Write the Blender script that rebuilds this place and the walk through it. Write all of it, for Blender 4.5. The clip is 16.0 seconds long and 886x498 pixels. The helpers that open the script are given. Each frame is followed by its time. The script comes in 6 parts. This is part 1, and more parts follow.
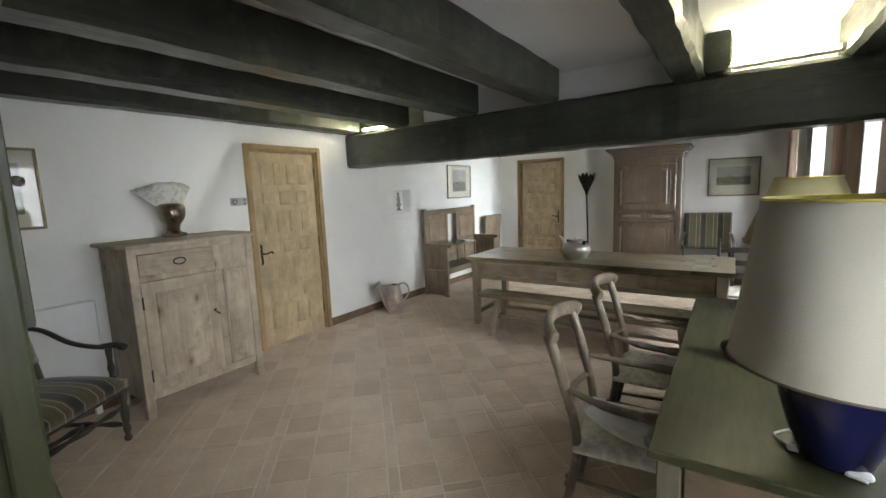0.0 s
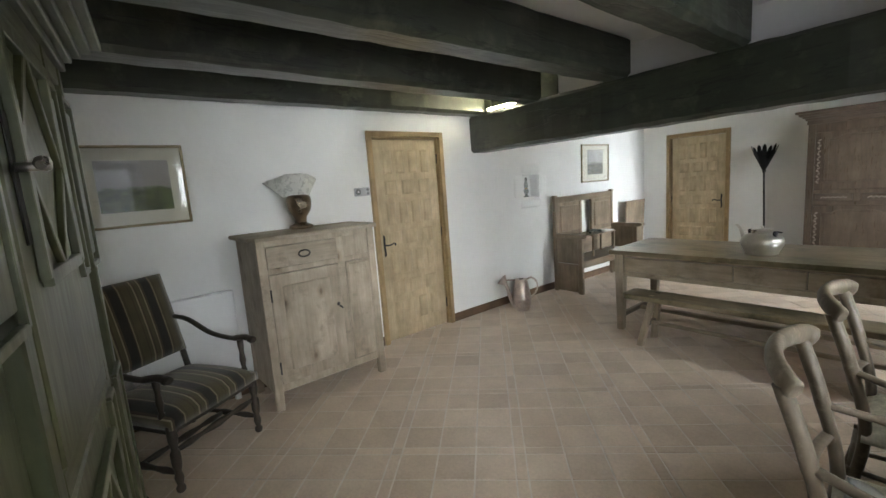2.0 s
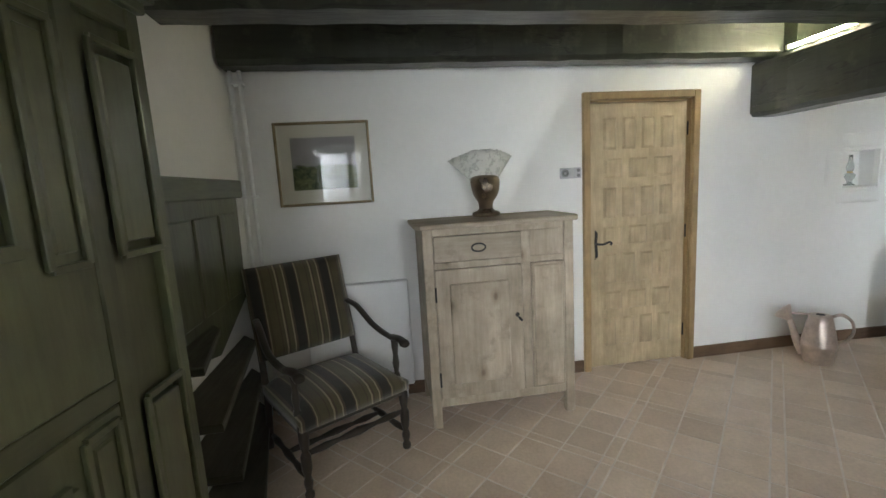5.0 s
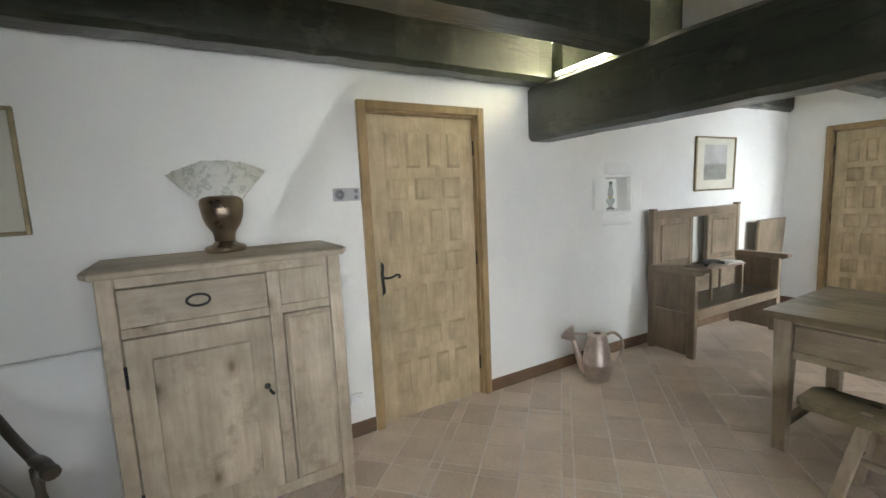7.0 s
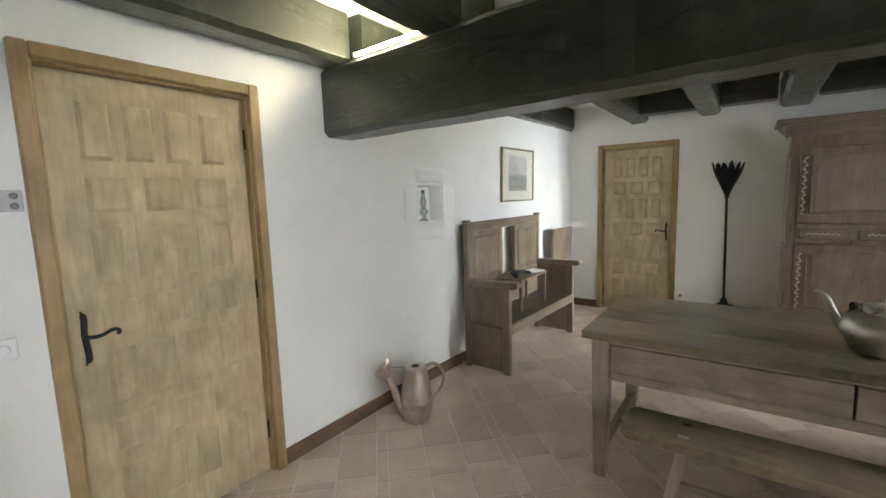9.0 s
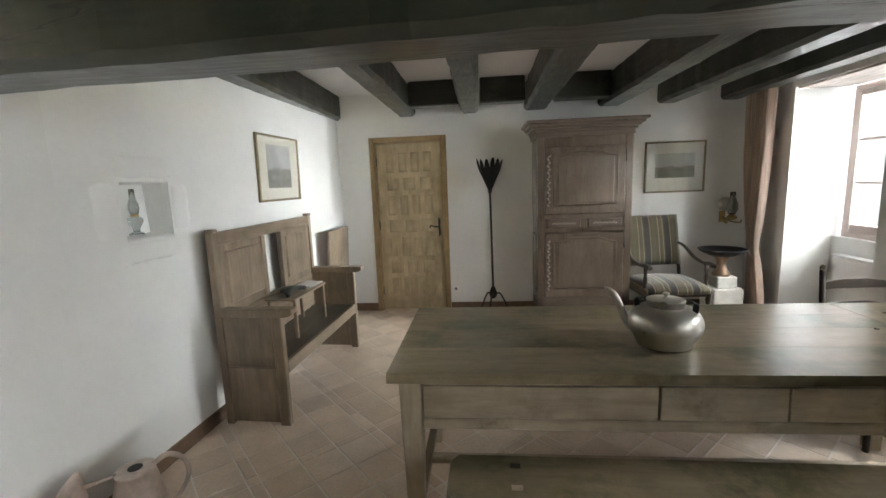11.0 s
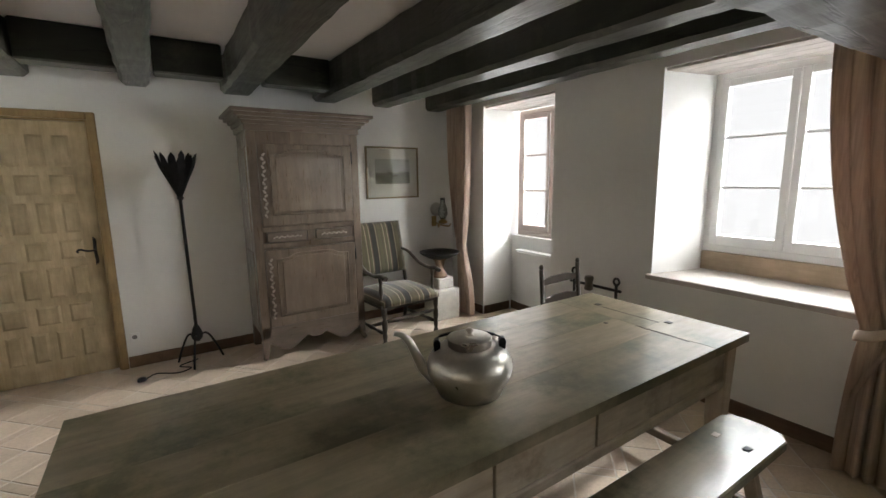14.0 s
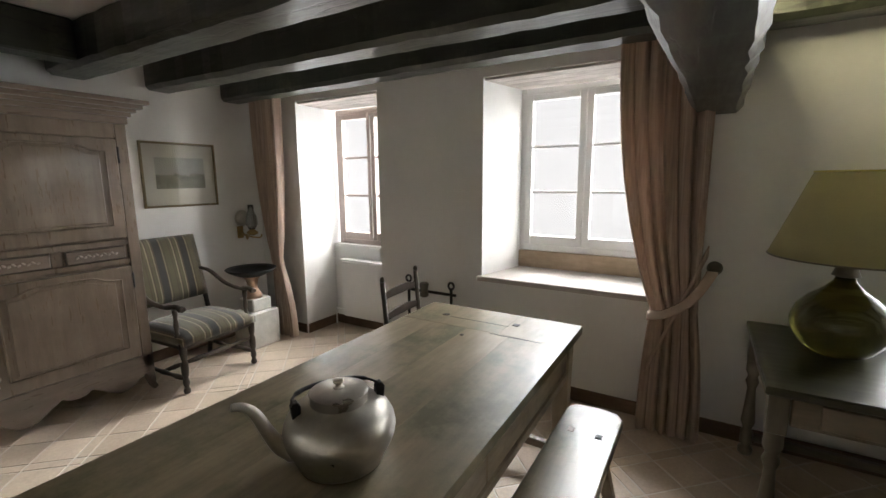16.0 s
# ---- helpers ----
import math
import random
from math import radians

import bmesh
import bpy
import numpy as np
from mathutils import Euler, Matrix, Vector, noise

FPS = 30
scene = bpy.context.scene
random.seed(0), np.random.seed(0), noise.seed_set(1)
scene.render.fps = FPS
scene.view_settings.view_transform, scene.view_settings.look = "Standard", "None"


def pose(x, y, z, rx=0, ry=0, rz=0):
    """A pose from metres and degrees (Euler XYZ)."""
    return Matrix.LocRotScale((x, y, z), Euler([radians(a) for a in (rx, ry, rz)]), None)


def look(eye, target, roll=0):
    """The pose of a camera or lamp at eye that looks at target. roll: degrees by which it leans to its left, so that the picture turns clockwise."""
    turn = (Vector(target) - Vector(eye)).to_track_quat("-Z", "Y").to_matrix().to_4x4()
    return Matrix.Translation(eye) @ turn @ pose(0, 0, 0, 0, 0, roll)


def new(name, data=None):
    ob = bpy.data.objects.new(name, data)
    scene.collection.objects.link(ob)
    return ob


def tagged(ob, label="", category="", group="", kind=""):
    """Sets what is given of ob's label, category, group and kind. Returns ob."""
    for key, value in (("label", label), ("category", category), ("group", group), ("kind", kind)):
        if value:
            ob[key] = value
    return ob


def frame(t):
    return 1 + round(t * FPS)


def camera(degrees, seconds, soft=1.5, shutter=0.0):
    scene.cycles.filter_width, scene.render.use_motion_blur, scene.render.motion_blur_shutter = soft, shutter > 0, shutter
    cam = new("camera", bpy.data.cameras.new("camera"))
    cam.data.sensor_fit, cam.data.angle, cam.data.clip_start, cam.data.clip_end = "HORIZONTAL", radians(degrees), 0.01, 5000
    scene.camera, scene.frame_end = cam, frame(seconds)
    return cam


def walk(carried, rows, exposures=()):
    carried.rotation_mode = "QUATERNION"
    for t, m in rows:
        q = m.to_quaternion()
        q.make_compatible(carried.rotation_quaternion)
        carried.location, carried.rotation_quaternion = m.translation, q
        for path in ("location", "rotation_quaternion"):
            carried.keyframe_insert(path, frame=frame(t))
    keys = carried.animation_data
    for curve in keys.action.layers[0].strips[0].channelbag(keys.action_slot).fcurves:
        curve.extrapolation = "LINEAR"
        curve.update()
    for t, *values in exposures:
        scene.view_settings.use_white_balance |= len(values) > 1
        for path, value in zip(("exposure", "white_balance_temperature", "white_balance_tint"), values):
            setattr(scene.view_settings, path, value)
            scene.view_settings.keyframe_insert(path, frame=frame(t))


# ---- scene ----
cam = camera(91.6, 16.0)
PATH = [
    (0, (0.089, 0.222, 1.584), (-1.021, 1.863, 1.31), -2.2),
    (0.5, (0.015, 0.235, 1.573), (-1.101, 1.872, 1.299), -2.3),
    (1, (-0.099, 0.269, 1.561), (-1.255, 1.876, 1.275), -2.5),
    (1.5, (-0.181, 0.362, 1.55), (-1.48, 1.855, 1.257), -3.2),
    (2, (-0.275, 0.543, 1.555), (-1.797, 1.806, 1.259), -4.2),
    (2.5, (-0.344, 0.616, 1.552), (-2.044, 1.626, 1.249), -5.0),
    (3, (-0.478, 0.711, 1.538), (-2.286, 1.509, 1.235), -5.1),
    (3.2, (-0.543, 0.764, 1.548), (-2.376, 1.499, 1.234), -5.0),
    (5.3, (-0.946, 1.259, 1.488), (-2.906, 1.528, 1.196), -3.2),
    (5.5, (-1.011, 1.304, 1.455), (-2.961, 1.66, 1.189), -2.7),
    (6, (-1.154, 1.411, 1.491), (-3.014, 2.097, 1.224), -1.8),
    (6.5, (-1.244, 1.528, 1.482), (-3.062, 2.322, 1.228), -2.2),
    (7, (-1.334, 1.759, 1.513), (-3.045, 2.765, 1.263), -2.6),
    (7.5, (-1.397, 1.887, 1.502), (-2.904, 3.178, 1.251), -2.1),
    (8, (-1.562, 2.014, 1.483), (-2.833, 3.537, 1.233), -1.6),
    (8.2, (-1.626, 2.063, 1.495), (-2.856, 3.62, 1.25), -1.6),
    (10.3, (-1.885, 2.687, 1.519), (-2.608, 4.53, 1.234), -1.0),
    (10.5, (-1.93, 2.745, 1.518), (-2.478, 4.647, 1.227), -0.5),
    (11, (-2.05, 2.885, 1.535), (-2.237, 4.852, 1.229), -2.2),
    (11.5, (-2.077, 3.017, 1.527), (-2.176, 4.99, 1.211), -2.3),
    (12, (-2.056, 3.236, 1.529), (-2.053, 5.211, 1.212), -2.8),
    (12.5, (-2.038, 3.344, 1.53), (-1.849, 5.309, 1.209), -2.3),
    (13, (-2.068, 3.454, 1.528), (-1.504, 5.345, 1.203), -1.4),
    (13.5, (-2.121, 3.546, 1.542), (-1.214, 5.298, 1.215), -0.8),
    (14, (-2.128, 3.624, 1.544), (-1.04, 5.27, 1.218), -0.8),
    (14.5, (-2.06, 3.738, 1.54), (-0.885, 5.326, 1.227), -1.3),
    (15, (-2.0, 3.837, 1.537), (-0.718, 5.342, 1.233), -1.5),
    (15.5, (-2.001, 3.911, 1.531), (-0.531, 5.232, 1.226), -0.9),
    (16, (-2.051, 3.963, 1.555), (-0.359, 4.979, 1.234), -0.4),
]
walk(cam, [(t, look(eye, target, roll)) for t, eye, target, roll in PATH],
     [(0.0, 0.48, 6150, 7), (3.0, 0.62, 6050, 7), (9.0, 0.6, 6200, 8), (12.5, 0.5, 6350, 9), (14.0, 0.38, 6450, 10), (16.0, 0.28, 6550, 11)])


# ---- world and light ----
world = bpy.data.worlds.new("world")
scene.world = world
world.use_nodes = True
wn = world.node_tree
sky = wn.nodes.new("ShaderNodeTexSky")
sky.sky_type, sky.sun_disc = "NISHITA", False
sky.sun_elevation, sky.sun_rotation = radians(38), radians(100)
wn.links.new(sky.outputs[0], wn.nodes["Background"].inputs[0])
wn.nodes["Background"].inputs[1].default_value = 0.08
sun = new("sun", bpy.data.lights.new("sun", "SUN"))
sun.data.energy, sun.data.angle, sun.data.color = 0.8, radians(20), (1, 0.97, 0.92)
sun.matrix_world = look((9, 4, 8), (0, 4, 0))


def sky_light(name, y, watts, aim, width=1.5, x=3.1, z=3.55, tall=1.5, spread=180):
    """An added area lamp outside a window, out of view, standing in for sky light."""
    la = bpy.data.lights.new(name, "AREA")
    la.shape, la.size, la.size_y, la.energy, la.color = "RECTANGLE", width, tall, watts, (0.97, 0.99, 1.0)
    la.spread = radians(spread)
    ob = new(name, la)
    ob.matrix_world = look((x, y, z), aim)
    return ob


def opening_light(name, y0, y1, z0, z1, watts, target, spread=105):
    """An added area lamp just outside a window opening, standing in for sky light."""
    la = bpy.data.lights.new(name, "AREA")
    la.shape, la.size, la.size_y, la.energy, la.color = "RECTANGLE", y1 - y0 + 0.45, z1 - z0 + 0.3, watts, (0.98, 0.99, 1.0)
    ob = new(name, la)
    la.spread = radians(spread)
    ob.matrix_world = look((1.62, (y0 + y1) / 2, (z0 + z1) / 2), target)
    return ob


# added lamps in place of the sky: two low and slanting, the others steep
sky_light("sky_light_1", 6.82, 140, (-1.8, 7.9, 1.2), 1.0, 3.3, 1.9, 1.8, 90)
sky_light("sky_light_2", 3.3, 58, (-2.0, 7.4, 0.9), 1.8, 3.3, 1.9, 1.8, 80)
sky_light("sky_light_3", 4.9, 250, (-1.6, 5.4, 0.6), 1.6, 3.1, 3.12, 1.3)
sky_light("sky_light_4", 6.8, 190, (-1.4, 7.2, 0.6), 1.4, 3.1, 3.12, 1.3)
sky_light("sky_light_5", 0.75, 150, (-1.7, 1.9, 0.0))
sky_light("sky_light_6", 2.4, 55, (-1.7, 3.0, 0.0))
# added lamps at the openings, their spread narrowed to keep the corner dark
opening_light("opening_light_3", 0.15, 0.75, 1.0, 2.1, 10, (-3.0, 2.7, 0.8), 52)
opening_light("opening_light_4", 2.1, 2.9, 1.0, 2.1, 20, (-3.88, 4.1, 0.7), 76)


# ---- materials ----
def nodes_of(m):
    m.use_nodes = True
    nt = m.node_tree
    return nt, nt.nodes["Principled BSDF"]


def put(nt, kind, **vals):
    n = nt.nodes.new(kind)
    for k, v in vals.items():
        n.inputs[k].default_value = v
    return n


def ramp(nt, fac, stops):
    r = nt.nodes.new("ShaderNodeValToRGB")
    el = r.color_ramp.elements
    while len(el) < len(stops):
        el.new(0.5)
    for e, (p, c) in zip(el, stops):
        e.position, e.color = p, (*c, 1) if len(c) == 3 else c
    nt.links.new(fac, r.inputs[0])
    return r.outputs[0]


def mixed(nt, a, b, fac, mode="MIX"):
    m = nt.nodes.new("ShaderNodeMix")
    m.data_type, m.blend_type = "RGBA", mode
    for sock, v in ((m.inputs[6], a), (m.inputs[7], b), (m.inputs[0], fac)):
        if isinstance(v, bpy.types.NodeSocket):
            nt.links.new(v, sock)
        else:
            sock.default_value = v if not isinstance(v, tuple) else (*v, 1)
    return m.outputs[2]


def coords(nt, scale=(1, 1, 1), spread=7.0):
    """Object coordinates, shifted from object to object."""
    tc, oi = nt.nodes.new("ShaderNodeTexCoord"), nt.nodes.new("ShaderNodeObjectInfo")
    mul = put(nt, "ShaderNodeMath")
    mul.operation = "MULTIPLY"
    nt.links.new(oi.outputs["Random"], mul.inputs[0])
    mul.inputs[1].default_value = spread
    add = nt.nodes.new("ShaderNodeVectorMath")
    add.operation = "ADD"
    nt.links.new(tc.outputs["Object"], add.inputs[0])
    nt.links.new(mul.outputs[0], add.inputs[1])
    mp = nt.nodes.new("ShaderNodeMapping")
    mp.inputs["Scale"].default_value = scale
    nt.links.new(add.outputs[0], mp.inputs[0])
    return mp.outputs[0], oi.outputs["Random"]


def noise_of(nt, co, scale, detail=4.0, rough=0.55, dist=0.0):
    n = put(nt, "ShaderNodeTexNoise", Scale=scale, Detail=detail, Roughness=rough, Distortion=dist)
    nt.links.new(co, n.inputs["Vector"])
    return n.outputs["Fac"]


def bump(nt, p, height, strength, dist=0.01):
    b = put(nt, "ShaderNodeBump", Strength=strength, Distance=dist)
    nt.links.new(height, b.inputs["Height"])
    nt.links.new(b.outputs[0], p.inputs["Normal"])


def surface(name, col, rough=0.6, metal=0.0, var=0.15, scale=6.0, relief=0.15, fine=60.0, dist=0.004):
    """A plain surface with soft blotches and a fine grain."""
    m = bpy.data.materials.new(name)
    nt, p = nodes_of(m)
    co, rnd = coords(nt)
    big, small = noise_of(nt, co, scale, 5), noise_of(nt, co, fine, 3)
    lo, hi = tuple(c * (1 - var) for c in col), tuple(min(1, c * (1 + var)) for c in col)
    c1 = ramp(nt, big, [(0.3, lo), (0.7, hi)])
    c2 = ramp(nt, small, [(0.3, tuple(1 - var * 0.5 for _ in col)), (0.7, (1, 1, 1))])
    nt.links.new(mixed(nt, c1, c2, 1.0, "MULTIPLY"), p.inputs["Base Color"])
    r = ramp(nt, big, [(0.3, (rough * 0.85,) * 3), (0.7, (min(1, rough * 1.15),) * 3)])
    nt.links.new(r, p.inputs["Roughness"])
    p.inputs["Metallic"].default_value = metal
    bump(nt, p, mixed(nt, big, small, 0.5), relief, dist)
    return m


def wood(name, dark, light, axis="z", rough=0.5, wear=None, grain=1.0, relief=0.25, patch=5.0, cracks=False, knots=False, coat=0.0, coat_rough=0.12):
    """Timber with grain along one axis, knots of tone and, if given, worn patches of another colour."""
    m = bpy.data.materials.new(name)
    nt, p = nodes_of(m)
    k = [6.0, 6.0, 6.0]
    k["xyz".index(axis)] = 0.7
    co, rnd = coords(nt, tuple(k))
    g1, g2 = noise_of(nt, co, 1.6 * grain, 6, 0.6, 0.6), noise_of(nt, co, 9.0 * grain, 4, 0.6)
    cw, _ = coords(nt)
    blot = noise_of(nt, cw, 3.4, 6, 0.62)
    base = ramp(nt, g1, [(0.2, dark), (0.8, light)])
    fine = ramp(nt, g2, [(0.32, (0.72, 0.71, 0.69)), (0.6, (1, 1, 1))])
    c = mixed(nt, base, fine, 0.55, "MULTIPLY")
    tone = ramp(nt, blot, [(0.3, (0.6, 0.61, 0.58)), (0.7, (1.16, 1.15, 1.14))])
    c = mixed(nt, c, tone, 0.9, "MULTIPLY")
    start = 0.45 if patch < 3 else 0.54
    if wear:
        w = ramp(nt, noise_of(nt, cw, patch, 7, 0.7), [(start, (0, 0, 0)), (start + 0.14, (0.85, 0.85, 0.85))])
        c = mixed(nt, c, wear, w)
    split = None
    if cracks:
        k = [4.0, 4.0, 4.0]
        k["xyz".index(axis)] = 0.45
        cc, _ = coords(nt, tuple(k))
        split = ramp(nt, noise_of(nt, cc, 1.1, 5, 0.55, 0.3), [(0.488, (1, 1, 1)), (0.5, (0.12, 0.12, 0.12)), (0.512, (1, 1, 1))])
        c = mixed(nt, c, split, 0.85, "MULTIPLY")
    if knots:
        k = [4.2, 4.2, 4.2]
        k["xyz".index(axis)] = 2.4
        ck, _ = coords(nt, tuple(k))
        vor = put(nt, "ShaderNodeTexVoronoi", Scale=1.0)
        nt.links.new(ck, vor.inputs["Vector"])
        c = mixed(nt, c, ramp(nt, vor.outputs["Distance"], [(0.03, (0.34, 0.28, 0.22)), (0.075, (0.74, 0.7, 0.66)), (0.16, (1, 1, 1))]), 0.9, "MULTIPLY")
    nt.links.new(c, p.inputs["Base Color"])
    nt.links.new(ramp(nt, g2, [(0.2, (rough * 1.2,) * 3), (0.8, (rough * 0.8,) * 3)]), p.inputs["Roughness"])
    height = mixed(nt, g1, g2, 0.5)
    if split:
        height = mixed(nt, height, split, 0.8, "MULTIPLY")
    bump(nt, p, height, relief, 0.004)
    p.inputs["Coat Weight"].default_value, p.inputs["Coat Roughness"].default_value = coat, coat_rough
    return m


plaster = surface("plaster", (0.78, 0.775, 0.75), 0.92, 0, 0.04, 1.6, 0.35, 26, 0.008)
ceiling_paint = surface("ceiling_paint", (0.8, 0.79, 0.8), 0.92, 0, 0.04, 1.4, 0.25, 22, 0.006)
beam_y = wood("beam_y", (0.010, 0.0125, 0.008), (0.036, 0.041, 0.025), "y", 0.45, (0.066, 0.068, 0.046), 0.8, 0.9, 3.5, True, coat=0.5, coat_rough=0.25)
beam_x = wood("beam_x", (0.010, 0.0125, 0.008), (0.036, 0.041, 0.025), "x", 0.45, (0.066, 0.068, 0.046), 0.8, 0.9, 3.5, True, coat=0.5, coat_rough=0.25)
door_wood = wood("door_wood", (0.38, 0.29, 0.17), (0.58, 0.465, 0.30), "z", 0.5)
door_frame_wood = wood("door_frame_wood", (0.27, 0.175, 0.08), (0.42, 0.30, 0.15), "z", 0.45)
skirting_wood = wood("skirting_wood", (0.12, 0.07, 0.04), (0.2, 0.125, 0.075), "y", 0.5)


def tile_material(name, islands):
    """Waxed terracotta, its tone changing from tile to tile."""
    m = bpy.data.materials.new(name)
    nt, p = nodes_of(m)
    tc = nt.nodes.new("ShaderNodeTexCoord") if not islands else nt.nodes.new("ShaderNodeNewGeometry")
    if islands:
        pos, rnd = tc.outputs["Position"], tc.outputs["Random Per Island"]
    else:
        g = nt.nodes.new("ShaderNodeNewGeometry")
        pos, rnd = g.outputs["Position"], nt.nodes.new("ShaderNodeObjectInfo").outputs["Random"]
    tone = ramp(nt, rnd, [(0.0, (0.55, 0.44, 0.335)), (0.5, (0.63, 0.51, 0.395)), (1.0, (0.70, 0.575, 0.455))])
    blot = ramp(nt, noise_of(nt, pos, 5, 5, 0.6), [(0.3, (0.88, 0.87, 0.86)), (0.7, (1.06, 1.06, 1.06))])
    fine = ramp(nt, noise_of(nt, pos, 55, 3), [(0.3, (0.88, 0.87, 0.86)), (0.65, (1, 1, 1))])
    c = mixed(nt, mixed(nt, tone, blot, 1.0, "MULTIPLY"), fine, 1.0, "MULTIPLY")
    nt.links.new(c, p.inputs["Base Color"])
    nt.links.new(ramp(nt, noise_of(nt, pos, 9, 5), [(0.3, (0.3,) * 3), (0.7, (0.46,) * 3)]), p.inputs["Roughness"])
    bump(nt, p, noise_of(nt, pos, 18, 5), 0.05, 0.004)
    return m


terracotta = tile_material("terracotta", False)
terracotta_islands = tile_material("terracotta_islands", True)
grout = surface("grout", (0.68, 0.61, 0.54), 0.9, 0, 0.12, 8, 0.4, 80)
white_paint = surface("white_paint", (0.8, 0.8, 0.79), 0.4, 0, 0.04, 3, 0.08, 50)
oak_x = wood("oak_x", (0.10, 0.075, 0.05), (0.24, 0.185, 0.125), "x", 0.36)
oak_y = wood("oak_y", (0.10, 0.075, 0.05), (0.24, 0.185, 0.125), "y", 0.36)
oak_z = wood("oak_z", (0.12, 0.09, 0.062), (0.27, 0.21, 0.145), "z", 0.45)


# ---- building helpers ----
def box(bm, a, b, bevel=0.0, m=None, seg=1):
    x0, y0, z0 = a
    x1, y1, z1 = b
    vs = [bm.verts.new(v) for v in ((x0, y0, z0), (x1, y0, z0), (x1, y1, z0), (x0, y1, z0), (x0, y0, z1), (x1, y0, z1), (x1, y1, z1), (x0, y1, z1))]
    fs = [bm.faces.new([vs[i] for i in q]) for q in ((3, 2, 1, 0), (4, 5, 6, 7), (0, 1, 5, 4), (1, 2, 6, 5), (2, 3, 7, 6), (3, 0, 4, 7))]
    if m is not None:
        for v in vs:
            v.co = m @ v.co
    if bevel:
        es = list({e for f in fs for e in f.edges})
        bmesh.ops.bevel(bm, geom=es, offset=bevel, segments=seg, affect="EDGES", clamp_overlap=True)
    return bm


def quad_prism(bm, base, top, bevel=0.0):
    """A solid between two four-cornered faces."""
    vs = [bm.verts.new(v) for v in (*base, *top)]
    fs = [bm.faces.new([vs[i] for i in q]) for q in ((3, 2, 1, 0), (4, 5, 6, 7), (0, 1, 5, 4), (1, 2, 6, 5), (2, 3, 7, 6), (3, 0, 4, 7))]
    bmesh.ops.recalc_face_normals(bm, faces=fs)
    if bevel:
        bmesh.ops.bevel(bm, geom=list({e for f in fs for e in f.edges}), offset=bevel, segments=1, affect="EDGES", clamp_overlap=True)
    return bm


def lathe(bm, profile, seg=20, at=(0, 0, 0), m=None):
    """A turned solid from (radius, height) pairs."""
    rings = []
    for r, z in profile:
        ring = []
        for i in range(seg):
            a = 2 * math.pi * i / seg
            v = Vector((at[0] + r * math.cos(a), at[1] + r * math.sin(a), at[2] + z))
            ring.append(bm.verts.new(m @ v if m else v))
        rings.append(ring)
    for lo, hi in zip(rings, rings[1:]):
        for i in range(seg):
            bm.faces.new((lo[i], lo[(i + 1) % seg], hi[(i + 1) % seg], hi[i])).smooth = True
    bm.faces.new(rings[0][::-1])
    bm.faces.new(rings[-1])
    return bm


def tube(bm, pts, radii, seg=10, squash=1.0):
    """A round bar that follows points."""
    pts = [Vector(p) for p in pts]
    if not hasattr(radii, "__len__"):
        radii = [radii] * len(pts)
    rings, up = [], None
    for i, p in enumerate(pts):
        d = (pts[min(i + 1, len(pts) - 1)] - pts[max(i - 1, 0)]).normalized()
        if up is None:
            up = Vector((0, 0, 1)) if abs(d.z) < 0.9 else Vector((1, 0, 0))
        side = d.cross(up).normalized()
        up = side.cross(d).normalized()
        rings.append([bm.verts.new(p + (side * math.cos(t) + up * math.sin(t) * squash) * radii[i]) for t in (2 * math.pi * k / seg for k in range(seg))])
    for lo, hi in zip(rings, rings[1:]):
        for k in range(seg):
            bm.faces.new((lo[k], lo[(k + 1) % seg], hi[(k + 1) % seg], hi[k])).smooth = True
    bm.faces.new(rings[0][::-1])
    bm.faces.new(rings[-1])
    return bm


def curve_pts(ctrl, n=8):
    """Points of a smooth line through control points."""
    c = [Vector(p) for p in ctrl]
    c = [c[0] * 2 - c[1], *c, c[-1] * 2 - c[-2]]
    out = []
    for i in range(1, len(c) - 2):
        for k in range(n):
            t = k / n
            out.append(0.5 * (2 * c[i] + (c[i + 1] - c[i - 1]) * t + (2 * c[i - 1] - 5 * c[i] + 4 * c[i + 1] - c[i + 2]) * t * t + (3 * c[i] - c[i - 1] - 3 * c[i + 1] + c[i + 2]) * t ** 3))
    return [*out, c[-2]]


def slab(bm, outline, d0, d1, plane="xz", bevel=0.0):
    """A flat board with any outline, from depth d0 to d1 across its plane."""
    def at(u, v, d):
        return {"xz": (u, d, v), "xy": (u, v, d), "yz": (d, u, v)}[plane]
    a, b = [bm.verts.new(at(u, v, d0)) for u, v in outline], [bm.verts.new(at(u, v, d1)) for u, v in outline]
    n = len(a)
    fs = [bm.faces.new(a), bm.faces.new(b[::-1])] + [bm.faces.new((a[i], b[i], b[(i + 1) % n], a[(i + 1) % n])) for i in range(n)]
    bmesh.ops.recalc_face_normals(bm, faces=fs)
    if bevel:
        es = [e for e in {e for f in fs[:2] for e in f.edges}]
        bmesh.ops.bevel(bm, geom=es, offset=bevel, segments=1, affect="EDGES", clamp_overlap=True)
    return bm


def part(name, bm, material, parent=None, label=""):
    me = bpy.data.meshes.new(name)
    bm.to_mesh(me)
    bm.free()
    me.materials.append(material)
    ob = new(name, me)
    ob.parent = parent
    return tagged(ob, label) if label else ob


def B():
    return bmesh.new()


def bx(name, a, b, material, parent=None, bevel=0.004, label="", m=None):
    return part(name, box(B(), a, b, bevel, m), material, parent, label)


def thing(name, m, label, category, group="", kind=""):
    ob = new(name)
    ob.empty_display_size = 0.1
    ob.matrix_world = m
    return tagged(ob, label, category, group, kind)


def structure(ob, label, category="wall"):
    return tagged(ob, label, category, kind="structure")


# ---- structure ----
XL, XR, YF, ZC = -3.88, 0.87, 7.945, 2.56
T = 0.5


